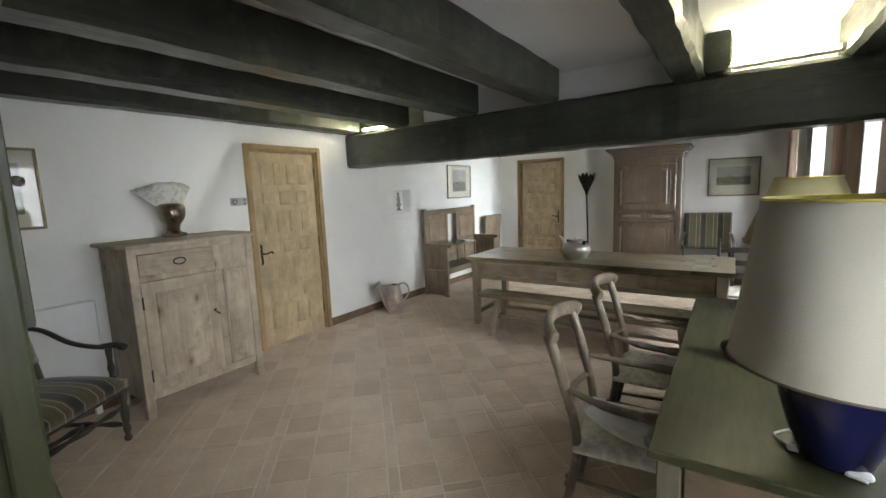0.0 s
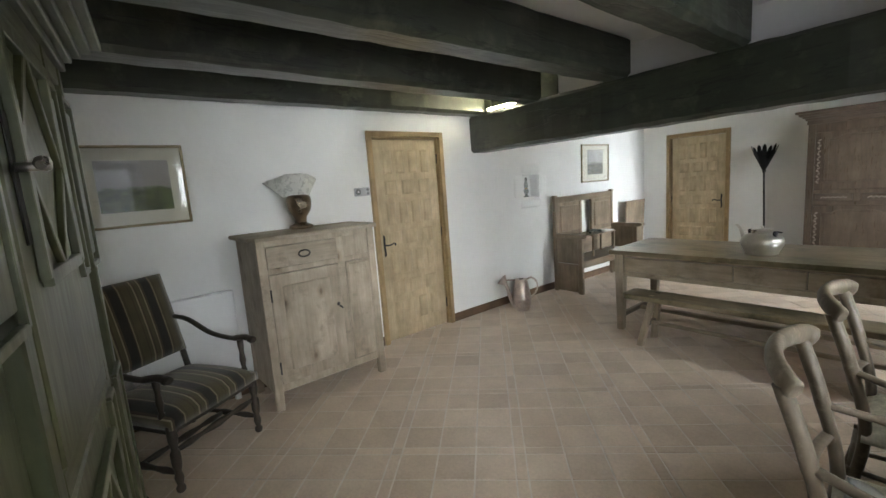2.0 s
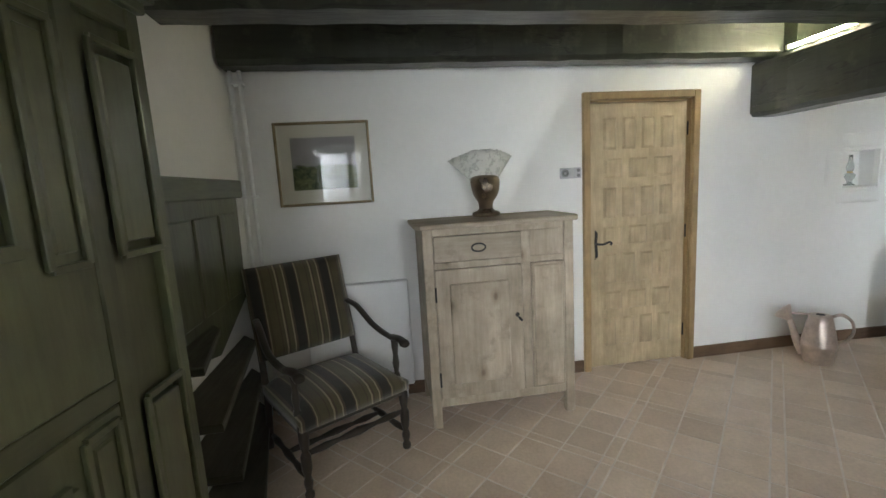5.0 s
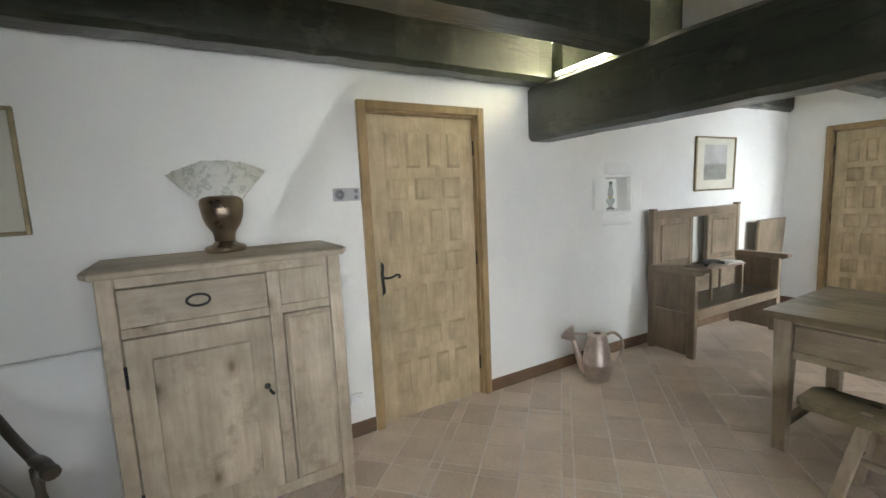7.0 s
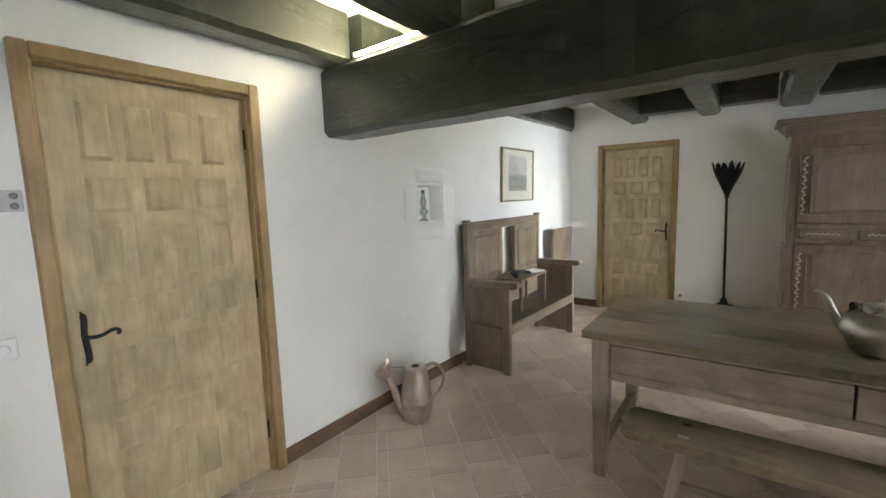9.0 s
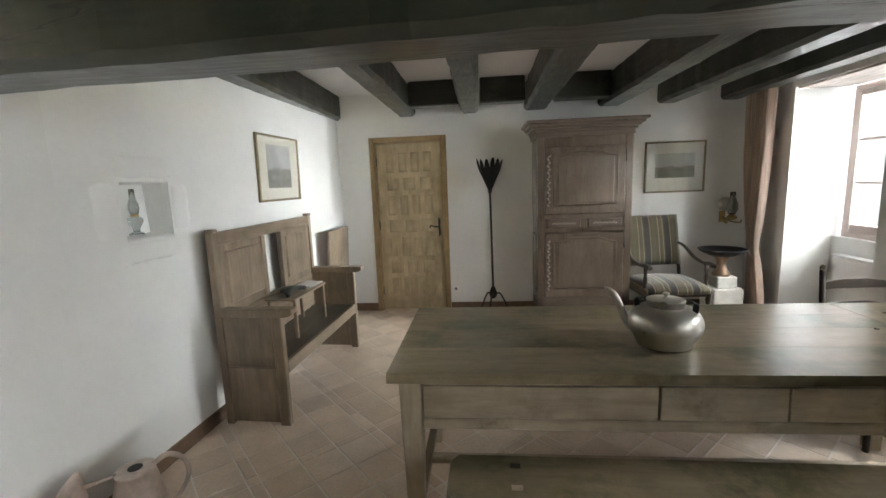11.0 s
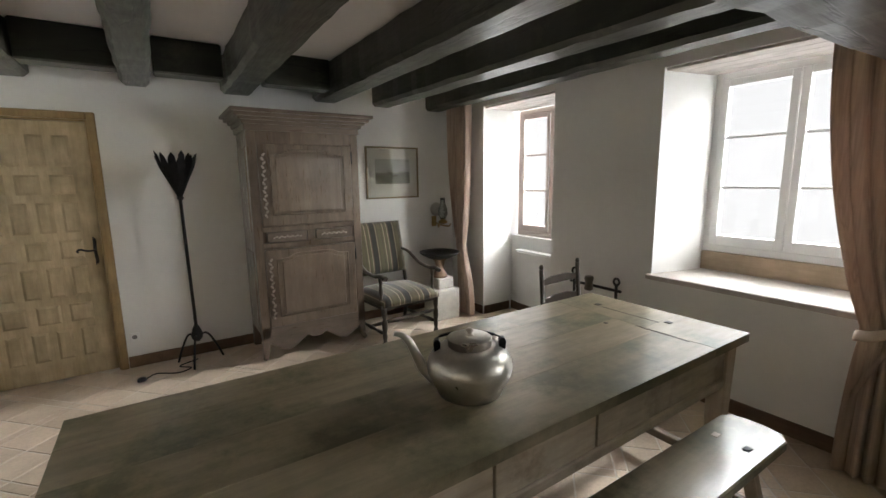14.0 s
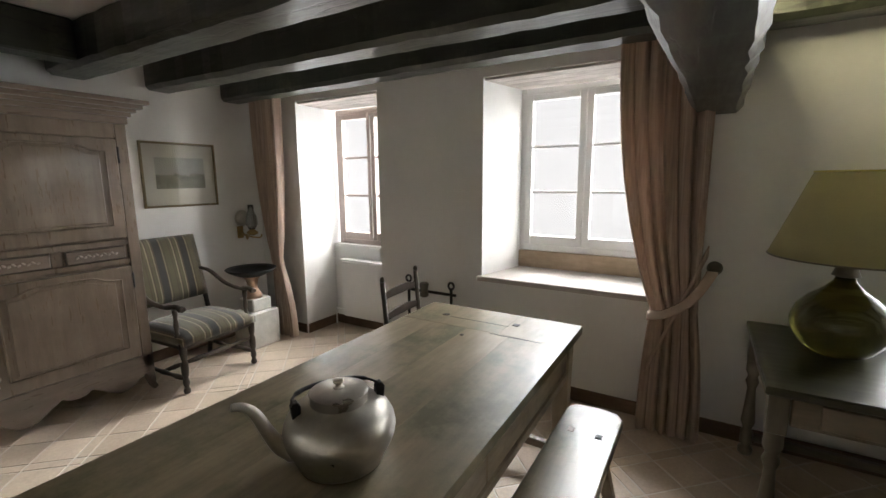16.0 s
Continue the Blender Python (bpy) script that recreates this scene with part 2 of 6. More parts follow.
def wall_with_holes(bm, axis, face, back, u0, u1, z0, z1, holes):
    """A thick wall with openings; holes: (u0, u1, z0, z1), in order along u."""
    def b(ua, ub, za, zb):
        if ub - ua < 1e-4 or zb - za < 1e-4:
            return
        lo, hi = min(face, back), max(face, back)
        if axis == "x":
            box(bm, (lo, ua, za), (hi, ub, zb))
        else:
            box(bm, (ua, lo, za), (ub, hi, zb))
    u = u0
    for h0, h1, hz0, hz1 in holes:
        b(u, h0, z0, z1)
        b(h0, h1, z0, hz0)
        b(h0, h1, hz1, z1)
        u = h1
    b(u, u1, z0, z1)
    return bm


D1 = (2.69, 3.62, 2.10)
D2 = (-3.35, -2.452, 2.07)
WT = 0.52
# the west wall leans inward towards the far corner, with a small niche at its start
SL = math.atan2(0.16, YF - 4.6)
LEAN = Matrix.Translation((XL, 4.6, 0)) @ Matrix.Rotation(-SL, 4, "Z")


def lean_x(y):
    return XL + max(0, y - 4.6) * math.tan(SL)


bm = wall_with_holes(B(), "x", 0.0, -T, 0, 3.9, 0, ZC + 0.3, [(0.32, 0.64, 1.29, 1.60)])
box(bm, (-T, 0.32, 1.29), (-0.13, 0.64, 1.60))
for za, zb, zc in ((1.289, 1.30, 1.312), (1.601, 1.594, 1.588)):
    quad_prism(bm, ((-0.13, 0.319, za), (-0.13, 0.641, za), (-0.003, 0.641, za), (-0.003, 0.319, za)), ((-0.13, 0.319, zc), (-0.13, 0.641, zc), (-0.012, 0.641, zb), (-0.012, 0.319, zb)))
quad_prism(bm, ((-0.131, 0.615, 1.289), (-0.131, 0.641, 1.289), (-0.002, 0.641, 1.289), (-0.03, 0.628, 1.289)), ((-0.131, 0.60, 1.601), (-0.131, 0.641, 1.601), (-0.002, 0.641, 1.601), (-0.03, 0.62, 1.601)))
wl = structure(part("wall_west_leaning", bm, plaster), "white limewashed plaster wall with a small lamp niche")
wl.matrix_world = LEAN
surround = thing("niche_surround", LEAN, "rough whitewashed stones framing the small wall niche", "stonework", kind="structure")
for u0, u1, v0, v1, out, seed in ((0.27, 0.70, 1.612, 1.74, 0.016, 1), (0.145, 0.312, 1.30, 1.605, 0.018, 2), (0.25, 0.69, 1.165, 1.282, 0.022, 3), (0.648, 0.79, 1.305, 1.60, 0.014, 4)):
    bm, rng, n = B(), random.Random(seed), 9
    vs = []
    for a in range(n + 1):
        for b in range(n + 1):
            p, q = 2 * a / n - 1, 2 * b / n - 1
            e = max(0.0, 1 - max(abs(p), abs(q)) ** 4)
            wob = rng.uniform(-0.006, 0.006) * (1 if e > 0 else 1.4)
            vs.append(bm.verts.new((-0.006 + out * e ** 0.6 + 0.3 * wob * e, (u0 + u1) / 2 + p * (u1 - u0) / 2 * (1 - 0.05 * q * q) + wob, (v0 + v1) / 2 + q * (v1 - v0) / 2 * (1 - 0.06 * p * p) + wob)))
    for a in range(n):
        for b in range(n):
            k = a * (n + 1) + b
            bm.faces.new((vs[k], vs[k + n + 1], vs[k + n + 2], vs[k + 1])).smooth = True
    part("stone", bm, plaster, surround)
structure(part("wall_west", wall_with_holes(B(), "x", XL, XL - T, -1.2, 4.6, 0, ZC + 0.3, [(D1[0] + 0.02, D1[1] - 0.02, 0, D1[2] - 0.02)]), plaster), "white limewashed plaster wall with a panelled door in it")
structure(part("wall_north", wall_with_holes(B(), "y", YF, YF + T, XL - T, XR + 0.8, 0, ZC + 0.3, [(D2[0] + 0.02, D2[1] - 0.02, 0, D2[2] - 0.02)]), plaster), "white plaster end wall with a panelled door")
bm = wall_with_holes(B(), "x", XR, XR + WT, -1.2, YF, 0, ZC + 0.3, [(0.1, 1.4, 0.81, 2.3), (1.85, 3.05, 0.81, 2.28), (4.22, 5.37, 0.81, 2.27), (6.35, 7.34, 0.0, 2.285)])
box(bm, (1.30, 6.35, 0), (XR + WT, 7.34, 0.88))
for ya, yb in ((5.372, 5.262), (4.218, 4.238)):
    quad_prism(bm, ((XR + 0.002, ya, 0.812), (XR + WT, ya, 0.812), (XR + WT, yb, 0.812), (XR + 0.46, yb, 0.812)), ((XR + 0.002, ya, 2.271), (XR + WT, ya, 2.271), (XR + WT, yb, 2.271), (XR + 0.46, yb, 2.271)))
structure(part("wall_east", bm, plaster), "thick white plaster wall with deep window recesses")
structure(bx("wall_south", (XL - T, -1.2, 0), (-2.45, 0.31, ZC + 0.3), plaster, bevel=0), "white plaster wall behind the stair")
structure(bx("wall_south_rear", (-2.45, -1.2, 0), (XR, -0.75, ZC + 0.3), plaster, bevel=0), "white plaster wall behind the dark armoire")
structure(bx("ceiling", (XL - T, -1.2, ZC), (XR + WT, YF + T, ZC + 0.1), ceiling_paint, bevel=0), "white painted plaster ceiling between the beams", "ceiling")
floor = structure(bx("floor", (XL - T, -1.2, -0.12), (XR + WT, YF + T, -0.0025), grout, bevel=0), "terracotta tile floor with pale joints", "floor")
# added panels, out of view, that shut the openings behind the closed doors
structure(bx("wall_behind_door_1", (XL - T - 0.06, 2.5, 0), (XL - T - 0.01, 3.8, 2.4), plaster, bevel=0), "plain unseen panel closing the opening behind a door")
structure(bx("wall_behind_door_2", (-3.6, YF + T + 0.01, 0), (-2.2, YF + T + 0.06, 2.4), plaster, bevel=0), "plain unseen panel closing the opening behind a door")

# pale overcast distance outside the windows
overcast = bpy.data.materials.new("overcast")
nt, p = nodes_of(overcast)
p.inputs["Base Color"].default_value = (0.04, 0.04, 0.04, 1)
p.inputs["Emission Color"].default_value, p.inputs["Emission Strength"].default_value = (0.98, 0.98, 0.98, 1), 0.92
structure(bx("backdrop", (7.0, -14, -6), (7.1, 22, 14), overcast, bevel=0), "pale overcast distance outside the windows", "backdrop")


# ---- beams ----
def log(bm, pts, w, h, rough=0.012, seed=0):
    """A hewn beam along points: a rounded section that wavers."""
    rng = random.Random(seed)
    pts = [Vector(q) for q in pts]
    rings = []
    for i, q in enumerate(pts):
        d = (pts[min(i + 1, len(pts) - 1)] - pts[max(i - 1, 0)])
        d.z = 0
        side = Vector((-d.y, d.x, 0)).normalized()
        k, c = rng.uniform(-rough, rough), 0.03
        ww, hh = w / 2 + rng.uniform(-rough, rough), h / 2 + rng.uniform(-rough, rough) * 0.7
        sec = ((-ww + c, -hh), (ww - c, -hh), (ww, -hh + c), (ww, hh - c), (ww - c, hh), (-ww + c, hh), (-ww, hh - c), (-ww, -hh + c))
        rings.append([bm.verts.new(q + side * (u + k + rng.uniform(-rough, rough) * 0.5) + Vector((0, 0, v + rng.uniform(-rough, rough) * 0.5))) for u, v in sec])
    for lo, hi in zip(rings, rings[1:]):
        for k in range(8):
            bm.faces.new((lo[k], lo[(k + 1) % 8], hi[(k + 1) % 8], hi[k]))
    bm.faces.new(rings[0][::-1])
    bm.faces.new(rings[-1])
    bmesh.ops.recalc_face_normals(bm, faces=bm.faces)
    return bm


main = tagged(part("main_beam", log(B(), curve_pts(((-3.99, 4.18, 2.085), (-2.3, 4.07, 2.08), (-0.8, 3.98, 2.085), (1.0, 3.925, 2.1)), 16), 0.235, 0.405, 0.004, 3), beam_x), "massive dark-stained hewn oak beam spanning the room", "beam")


def joist(x0, x1, y0, y1, w, zb, seed, label="dark-stained hewn oak ceiling joist with worn edges"):
    n = 34
    pts = [(x0 + (x1 - x0) * i / n, y0 + (y1 - y0) * i / n, (zb + ZC + 0.015) / 2) for i in range(n + 1)]
    return tagged(part("joist", log(B(), pts, w, ZC + 0.015 - zb, 0.0042, seed), beam_y), label, "beam", "ceiling joists")


for i, (a, b, w) in enumerate(((-3.77, -3.775, 0.2), (-2.96, -2.98, 0.23), (-2.16, -2.09, 0.23), (-1.29, -1.28, 0.21), (-0.24, -0.22, 0.2), (0.72, 0.70, 0.2))):
    joist(a, b, 0.33 if i == 0 else -0.74, (4.1, 4.03, 3.98, 3.93, 4.05, 4.05)[i], w, 2.275, 20 + i)
joist(-0.05, -0.045, 3.8, 4.1, 0.15, 2.30, 40, "short dark oak joist stub on the main beam")
for i, (a, b, w) in enumerate(((-3.72, -3.765, 0.2), (-2.87, -2.89, 0.2), (-2.15, -2.17, 0.2), (-1.47, -1.44, 0.25), (-0.6, -0.64, 0.25), (0.1, -0.03, 0.22), (0.6, 0.62, 0.2))):
    joist(a, b, 4.15, YF - 0.001, w, 2.29, 60 + i)
for a, b in ((-2.78, -2.26), (-2.05, -1.60), (-1.3, -0.76)):
    tagged(bx("blocking", (a, 7.42, 2.31), (b, 7.60, ZC - 0.002), beam_x, bevel=0.012), "dark oak blocking piece between two ceiling joists", "beam", "blocking pieces")

# plaster closing the gap between the main beam and the ceiling
ends = ((-2.86, 4.17), (-1.0, 4.115), (XR, 4.105))
for (xa, ya), (xb, yb) in zip(ends, ends[1:]):
    bm = quad_prism(B(), ((xa, ya, 2.28), (xb, yb, 2.28), (xb, yb + 0.03, 2.28), (xa, ya + 0.03, 2.28)), ((xa, ya, ZC + 0.002), (xb, yb, ZC + 0.002), (xb, yb + 0.03, ZC + 0.002), (xa, ya + 0.03, ZC + 0.002)))
    structure(part("trim", bm, ceiling_paint), "white plaster infill above the main beam", "trim")

# ---- tube lamps on the main beam ----
glow = bpy.data.materials.new("tube_glow")
nt, p = nodes_of(glow)
p.inputs["Emission Color"].default_value, p.inputs["Emission Strength"].default_value = (1.0, 0.89, 0.55, 1), 150.0
fitting_paint = surface("fitting_paint", (0.7, 0.68, 0.6), 0.5)


def tube_lamp(x, y, z, length, turn):
    t = thing("tube_lamp", pose(x, y, z, 0, 0, turn), "slim lit fluorescent tube lamp lying on a ceiling beam", "lamp", "tube lamps")
    bx("batten", (-length / 2, -0.02, 0), (length / 2, 0.02, 0.02), fitting_paint, t, 0.004)
    part("tube", tube(B(), ((-length / 2 + 0.02, 0, 0.033), (length / 2 - 0.02, 0, 0.033)), 0.012, 10), glow, t, "glowing warm white tube")
    for s in (-1, 1):
        bx("end_cap", (s * length / 2 - 0.02, -0.016, 0.018), (s * length / 2 + 0.005, 0.016, 0.05), fitting_paint, t, 0.003)
    return t


tube_lamp(-3.37, 4.09, 2.287, 0.52, -4)
tube_lamp(0.32, 3.815, 2.305, 0.56, -3)

# ---- doors, skirting, windows ----
iron = surface("iron", (0.03, 0.03, 0.032), 0.5, 0.8, 0.3, 20, 0.3, 90)
pewter = surface("pewter", (0.6, 0.57, 0.52), 0.3, 0.92, 0.2, 6, 0.12, 55)
copper = surface("copper", (0.40, 0.28, 0.21), 0.34, 0.9, 0.25, 10, 0.2, 60)
brass = surface("brass", (0.45, 0.32, 0.14), 0.35, 0.9, 0.2, 14)


def raised(bm, x0, x1, z0, z1, y, depth, slope=0.018):
    """A raised field that stands out towards -y."""
    a = [(x0, y, z0), (x1, y, z0), (x1, y, z1), (x0, y, z1)]
    b = [(x0 + slope, y - depth, z0 + slope), (x1 - slope, y - depth, z0 + slope), (x1 - slope, y - depth, z1 - slope), (x0 + slope, y - depth, z1 - slope)]
    va, vb = [bm.verts.new(v) for v in a], [bm.verts.new(v) for v in b]
    fs = [bm.faces.new(vb)] + [bm.faces.new((va[i], va[(i + 1) % 4], vb[(i + 1) % 4], vb[i])) for i in range(4)] + [bm.faces.new(va[::-1])]
    bmesh.ops.recalc_face_normals(bm, faces=fs)
    return bm


def lever(parent, x, z, s, y):
    """A scrolled iron plate with a lever handle; s: side to which the lever points."""
    h = part("door_handle", tube(tube(tube(B(), curve_pts(((x - 0.006, y - 0.006, z - 0.12), (x + 0.006, y - 0.008, z - 0.09), (x, y - 0.008, z), (x + 0.004, y - 0.008, z + 0.07), (x - 0.004, y - 0.006, z + 0.1)), 5), [0.004] * 3 + [0.011] * 15 + [0.004] * 3, 8),
             ((x, y - 0.005, z), (x, y - 0.05, z)), 0.009, 8), curve_pts(((x, y - 0.05, z), (x + s * 0.04, y - 0.052, z - 0.002), (x + s * 0.085, y - 0.05, z + 0.012), (x + s * 0.105, y - 0.048, z + 0.002), (x + s * 0.098, y - 0.048, z - 0.012)), 4), 0.008, 8), iron, parent, "black wrought iron lever on a scrolled plate")
    return h


def panel_door(name, m, w, h, side, label):
    """A door in its casing, seen from -y; rows of four upright and three lying fields."""
    d = thing(name, m, label, "door", kind="structure")
    fr = 0.055
    cas = B()
    for a, b in (((0, -0.03, 0), (fr, 0.09, h)), ((w - fr, -0.03, 0), (w, 0.09, h)), ((fr, -0.03, h - fr), (w - fr, 0.09, h))):
        box(cas, a, b, 0.006)
    part("casing", cas, door_frame_wood, d, "brown stained casing")
    inner = B()
    for a, b in (((fr, 0.0, 0), (fr + 0.012, 0.09, h - fr)), ((w - fr - 0.012, 0.0, 0), (w - fr, 0.09, h - fr)), ((fr + 0.012, 0.0, h - fr - 0.012), (w - fr - 0.012, 0.09, h - fr))):
        box(inner, a, b, 0.003)
    part("inner_casing", inner, door_frame_wood, d)
    x0, x1, top = fr + 0.016, w - fr - 0.016, h - fr - 0.016
    leaf = part("leaf", box(B(), (x0, 0.03, 0.008), (x1, 0.07, top), 0.003), door_wood, d, "pale oak leaf with raised fields")
    sx, bot, head = 0.085, 0.17, 0.10
    rows = [("t", 0.235), ("w", 0.15)] * 3 + [("t", 0.235)]
    space = (top - bot - head - sum(r for _, r in rows)) / (len(rows) - 1)
    z = top - head
    for kind, hh in rows:
        n = 4 if kind == "t" else 3
        cw = (x1 - x0 - 2 * sx) / n
        gap = 0.045 if n == 4 else 0.05
        for i in range(n):
            a = x0 + sx + i * cw + gap / 2
            part("panel", raised(B(), a, a + cw - gap, z - hh, z, 0.031, 0.012), door_wood, leaf)
        z -= hh + space
    if side > 0:
        lever(leaf, x0 + 0.045, 1.0, 1, 0.03)
    else:
        lever(leaf, x1 - 0.045, 1.02, -1, 0.03)
    hx = x1 + 0.004 if side > 0 else x0 - 0.004
    for hz in (0.25, 1.05, top - 0.2):
        part("hinge", tube(B(), ((hx, 0.022, hz - 0.05), (hx, 0.022, hz + 0.05)), 0.007, 8), iron, d)
    return d


panel_door("door_1", pose(XL, D1[0], 0, 0, 0, 90), D1[1] - D1[0], D1[2], 1, "closed pale oak door with raised fields and brown casing")
panel_door("door_2", pose(D2[0], YF, 0), D2[1] - D2[0], D2[2], -1, "closed oak door with raised fields in end wall")


def skirting(name, a, b, thick=0.014):
    a, b = Vector((*a, 0)), Vector((*b, 0))
    d = b - a
    ln = d.length
    m = Matrix.Translation(a) @ Matrix.Rotation(math.atan2(d.y, d.x), 4, "Z")
    structure(bx(name, (0, -thick, 0.0), (ln, 0.0, 0.095), skirting_wood, bevel=0.003, m=m), "low brown skirting board along the wall", "baseboard")


skirting("baseboard", (XL, 0.35), (XL, D1[0] - 0.003))
skirting("baseboard", (XL, D1[1] + 0.003), (XL, 4.6))
skirting("baseboard", (XL, 4.6), (lean_x(YF), YF))
skirting("baseboard", (lean_x(YF) + 0.02, YF), (D2[0] - 0.003, YF))
skirting("baseboard", (D2[1] + 0.003, YF), (XR, YF))
skirting("baseboard", (XR, YF - 0.02), (XR, 7.345))
skirting("baseboard", (XR, 6.345), (XR, -0.7))
skirting("baseboard", (XR + 0.005, 7.336), (1.30, 7.336))
skirting("baseboard", (1.296, 7.31), (1.296, 6.36))

glass = bpy.data.materials.new("window_glass")
nt, p = nodes_of(glass)
p.inputs["Transmission Weight"].default_value, p.inputs["Roughness"].default_value, p.inputs["IOR"].default_value = 1.0, 0.02, 1.45
mauve_paint = surface("mauve_paint", (0.5, 0.42, 0.38), 0.45, 0, 0.06, 4, 0.1, 50)
lintel_wood = wood("lintel_wood", (0.5, 0.44, 0.41), (0.62, 0.57, 0.54), "y", 0.6)
tan_wood = wood("tan_wood", (0.34, 0.25, 0.16), (0.48, 0.37, 0.26), "y", 0.5)
sill_stone = surface("sill_stone", (0.42, 0.38, 0.34), 0.5, 0, 0.15, 7, 0.3, 50)


def casement(name, x, y0, y1, z0, z1, paint, label):
    """A two-leaf casement window with three panes a leaf."""
    w = thing(name, pose(x, y0, z0), label, "window", kind="structure")
    W, H = y1 - y0, z1 - z0
    fr = B()
    for a, b in (((0, 0, 0), (0.07, 0.045, H)), ((0, W - 0.045, 0), (0.07, W, H)), ((0, 0.045, 0), (0.07, W - 0.045, 0.05)), ((0, 0.045, H - 0.05), (0.07, W - 0.045, H))):
        box(fr, a, b, 0.004)
    part("window_frame", fr, paint, w)
    mid = W / 2
    for i, (a, b) in enumerate(((0.047, mid - 0.001), (mid + 0.001, W - 0.047))):
        lf = B()
        for p0, p1 in (((-0.012, a, 0.052), (0.045, a + 0.05, H - 0.052)), ((-0.012, b - 0.05, 0.052), (0.045, b, H - 0.052)), ((-0.012, a + 0.05, 0.052), (0.045, b - 0.05, 0.125)), ((-0.012, a + 0.05, H - 0.10), (0.045, b - 0.05, H - 0.052))):
            box(lf, p0, p1, 0.004)
        leaf = part("sash", lf, paint, w)
        gz0, gz1 = 0.125, H - 0.10
        for k in (1, 2):
            zz = gz0 + (gz1 - gz0) * k / 3
            part("glazing_bar", box(B(), (0.0, a + 0.05, zz - 0.011), (0.04, b - 0.05, zz + 0.011), 0.003), paint, leaf)
        for k in range(3):
            za, zb = gz0 + (gz1 - gz0) * k / 3 + 0.009, gz0 + (gz1 - gz0) * (k + 1) / 3 - 0.009
            pane = part("pane", box(B(), (0.018, a + 0.045, za), (0.022, b - 0.045, zb)), glass, leaf)
            pane.visible_shadow = False
    part("cremone_bolt", tube(B(), ((-0.016, mid, 0.08), (-0.016, mid, H - 0.08)), 0.006, 8), white_paint, w)
    return w


casement("window_1", 1.37, 6.37, 7.32, 0.88, 2.26, mauve_paint, "mauve-grey painted casement window in a deep recess")
casement("window_2", 1.37, 4.235, 5.265, 0.965, 2.258, white_paint, "white painted casement window in a deep recess")
casement("window_3", 1.37, 0.12, 1.38, 0.83, 2.28, white_paint, "white painted casement window beside the long desk")
casement("window_4", 1.37, 1.87, 3.03, 0.83, 2.26, white_paint, "white painted casement window beside the long desk")
structure(bx("window_sill_4", (XR - 0.02, 1.83, 0.79), (1.385, 3.07, 0.825), sill_stone, bevel=0.006), "smooth pale stone sill slab in a window recess", "sill")
structure(bx("panel_under_window_2", (1.345, 4.24, 0.826), (1.39, 5.26, 0.963), tan_wood, bevel=0.003), "brown wooden board under the white window", "trim")
for nm, ya, yb, zt in (("lintel_1", 6.352, 7.338, 2.284), ("lintel_2", 4.222, 5.368, 2.269)):
    li = structure(new(nm), "pale painted plank lintel over a window recess", "trim")
    for k in range(4):
        bx("plank", (XR + 0.02 + k * 0.115, ya, zt - 0.02), (XR + 0.132 + k * 0.115, yb, zt - 0.001), lintel_wood, li, 0.003)
structure(bx("window_sill_2", (XR - 0.035, 4.18, 0.785), (1.385, 5.40, 0.822), sill_stone, bevel=0.006), "smooth pale stone sill slab in a window recess", "sill")
structure(bx("window_sill_3", (XR - 0.02, 0.08, 0.79), (1.385, 1.42, 0.825), sill_stone, bevel=0.006), "smooth pale stone sill slab in a window recess", "sill")

# ---- dining table, bench, kettle ----
table_top = wood("table_top", (0.19, 0.152, 0.092), (0.40, 0.325, 0.215), "x", 0.36, (0.048, 0.05, 0.017), 0.8, 0.06, 1.7, coat=0.9, coat_rough=0.22)
table_z = wood("table_z", (0.30, 0.245, 0.175), (0.56, 0.47, 0.36), "z", 0.5)
table_x = wood("table_x", (0.30, 0.245, 0.175), (0.56, 0.47, 0.36), "x", 0.42, (0.17, 0.13, 0.08), 1.0, 0.25, 3.2)
# plugs, tenons and cracks; also painted shade behind drawers and in holes
dark_inlay_and_shade = surface("dark_inlay_and_shade", (0.02, 0.017, 0.014), 0.6)


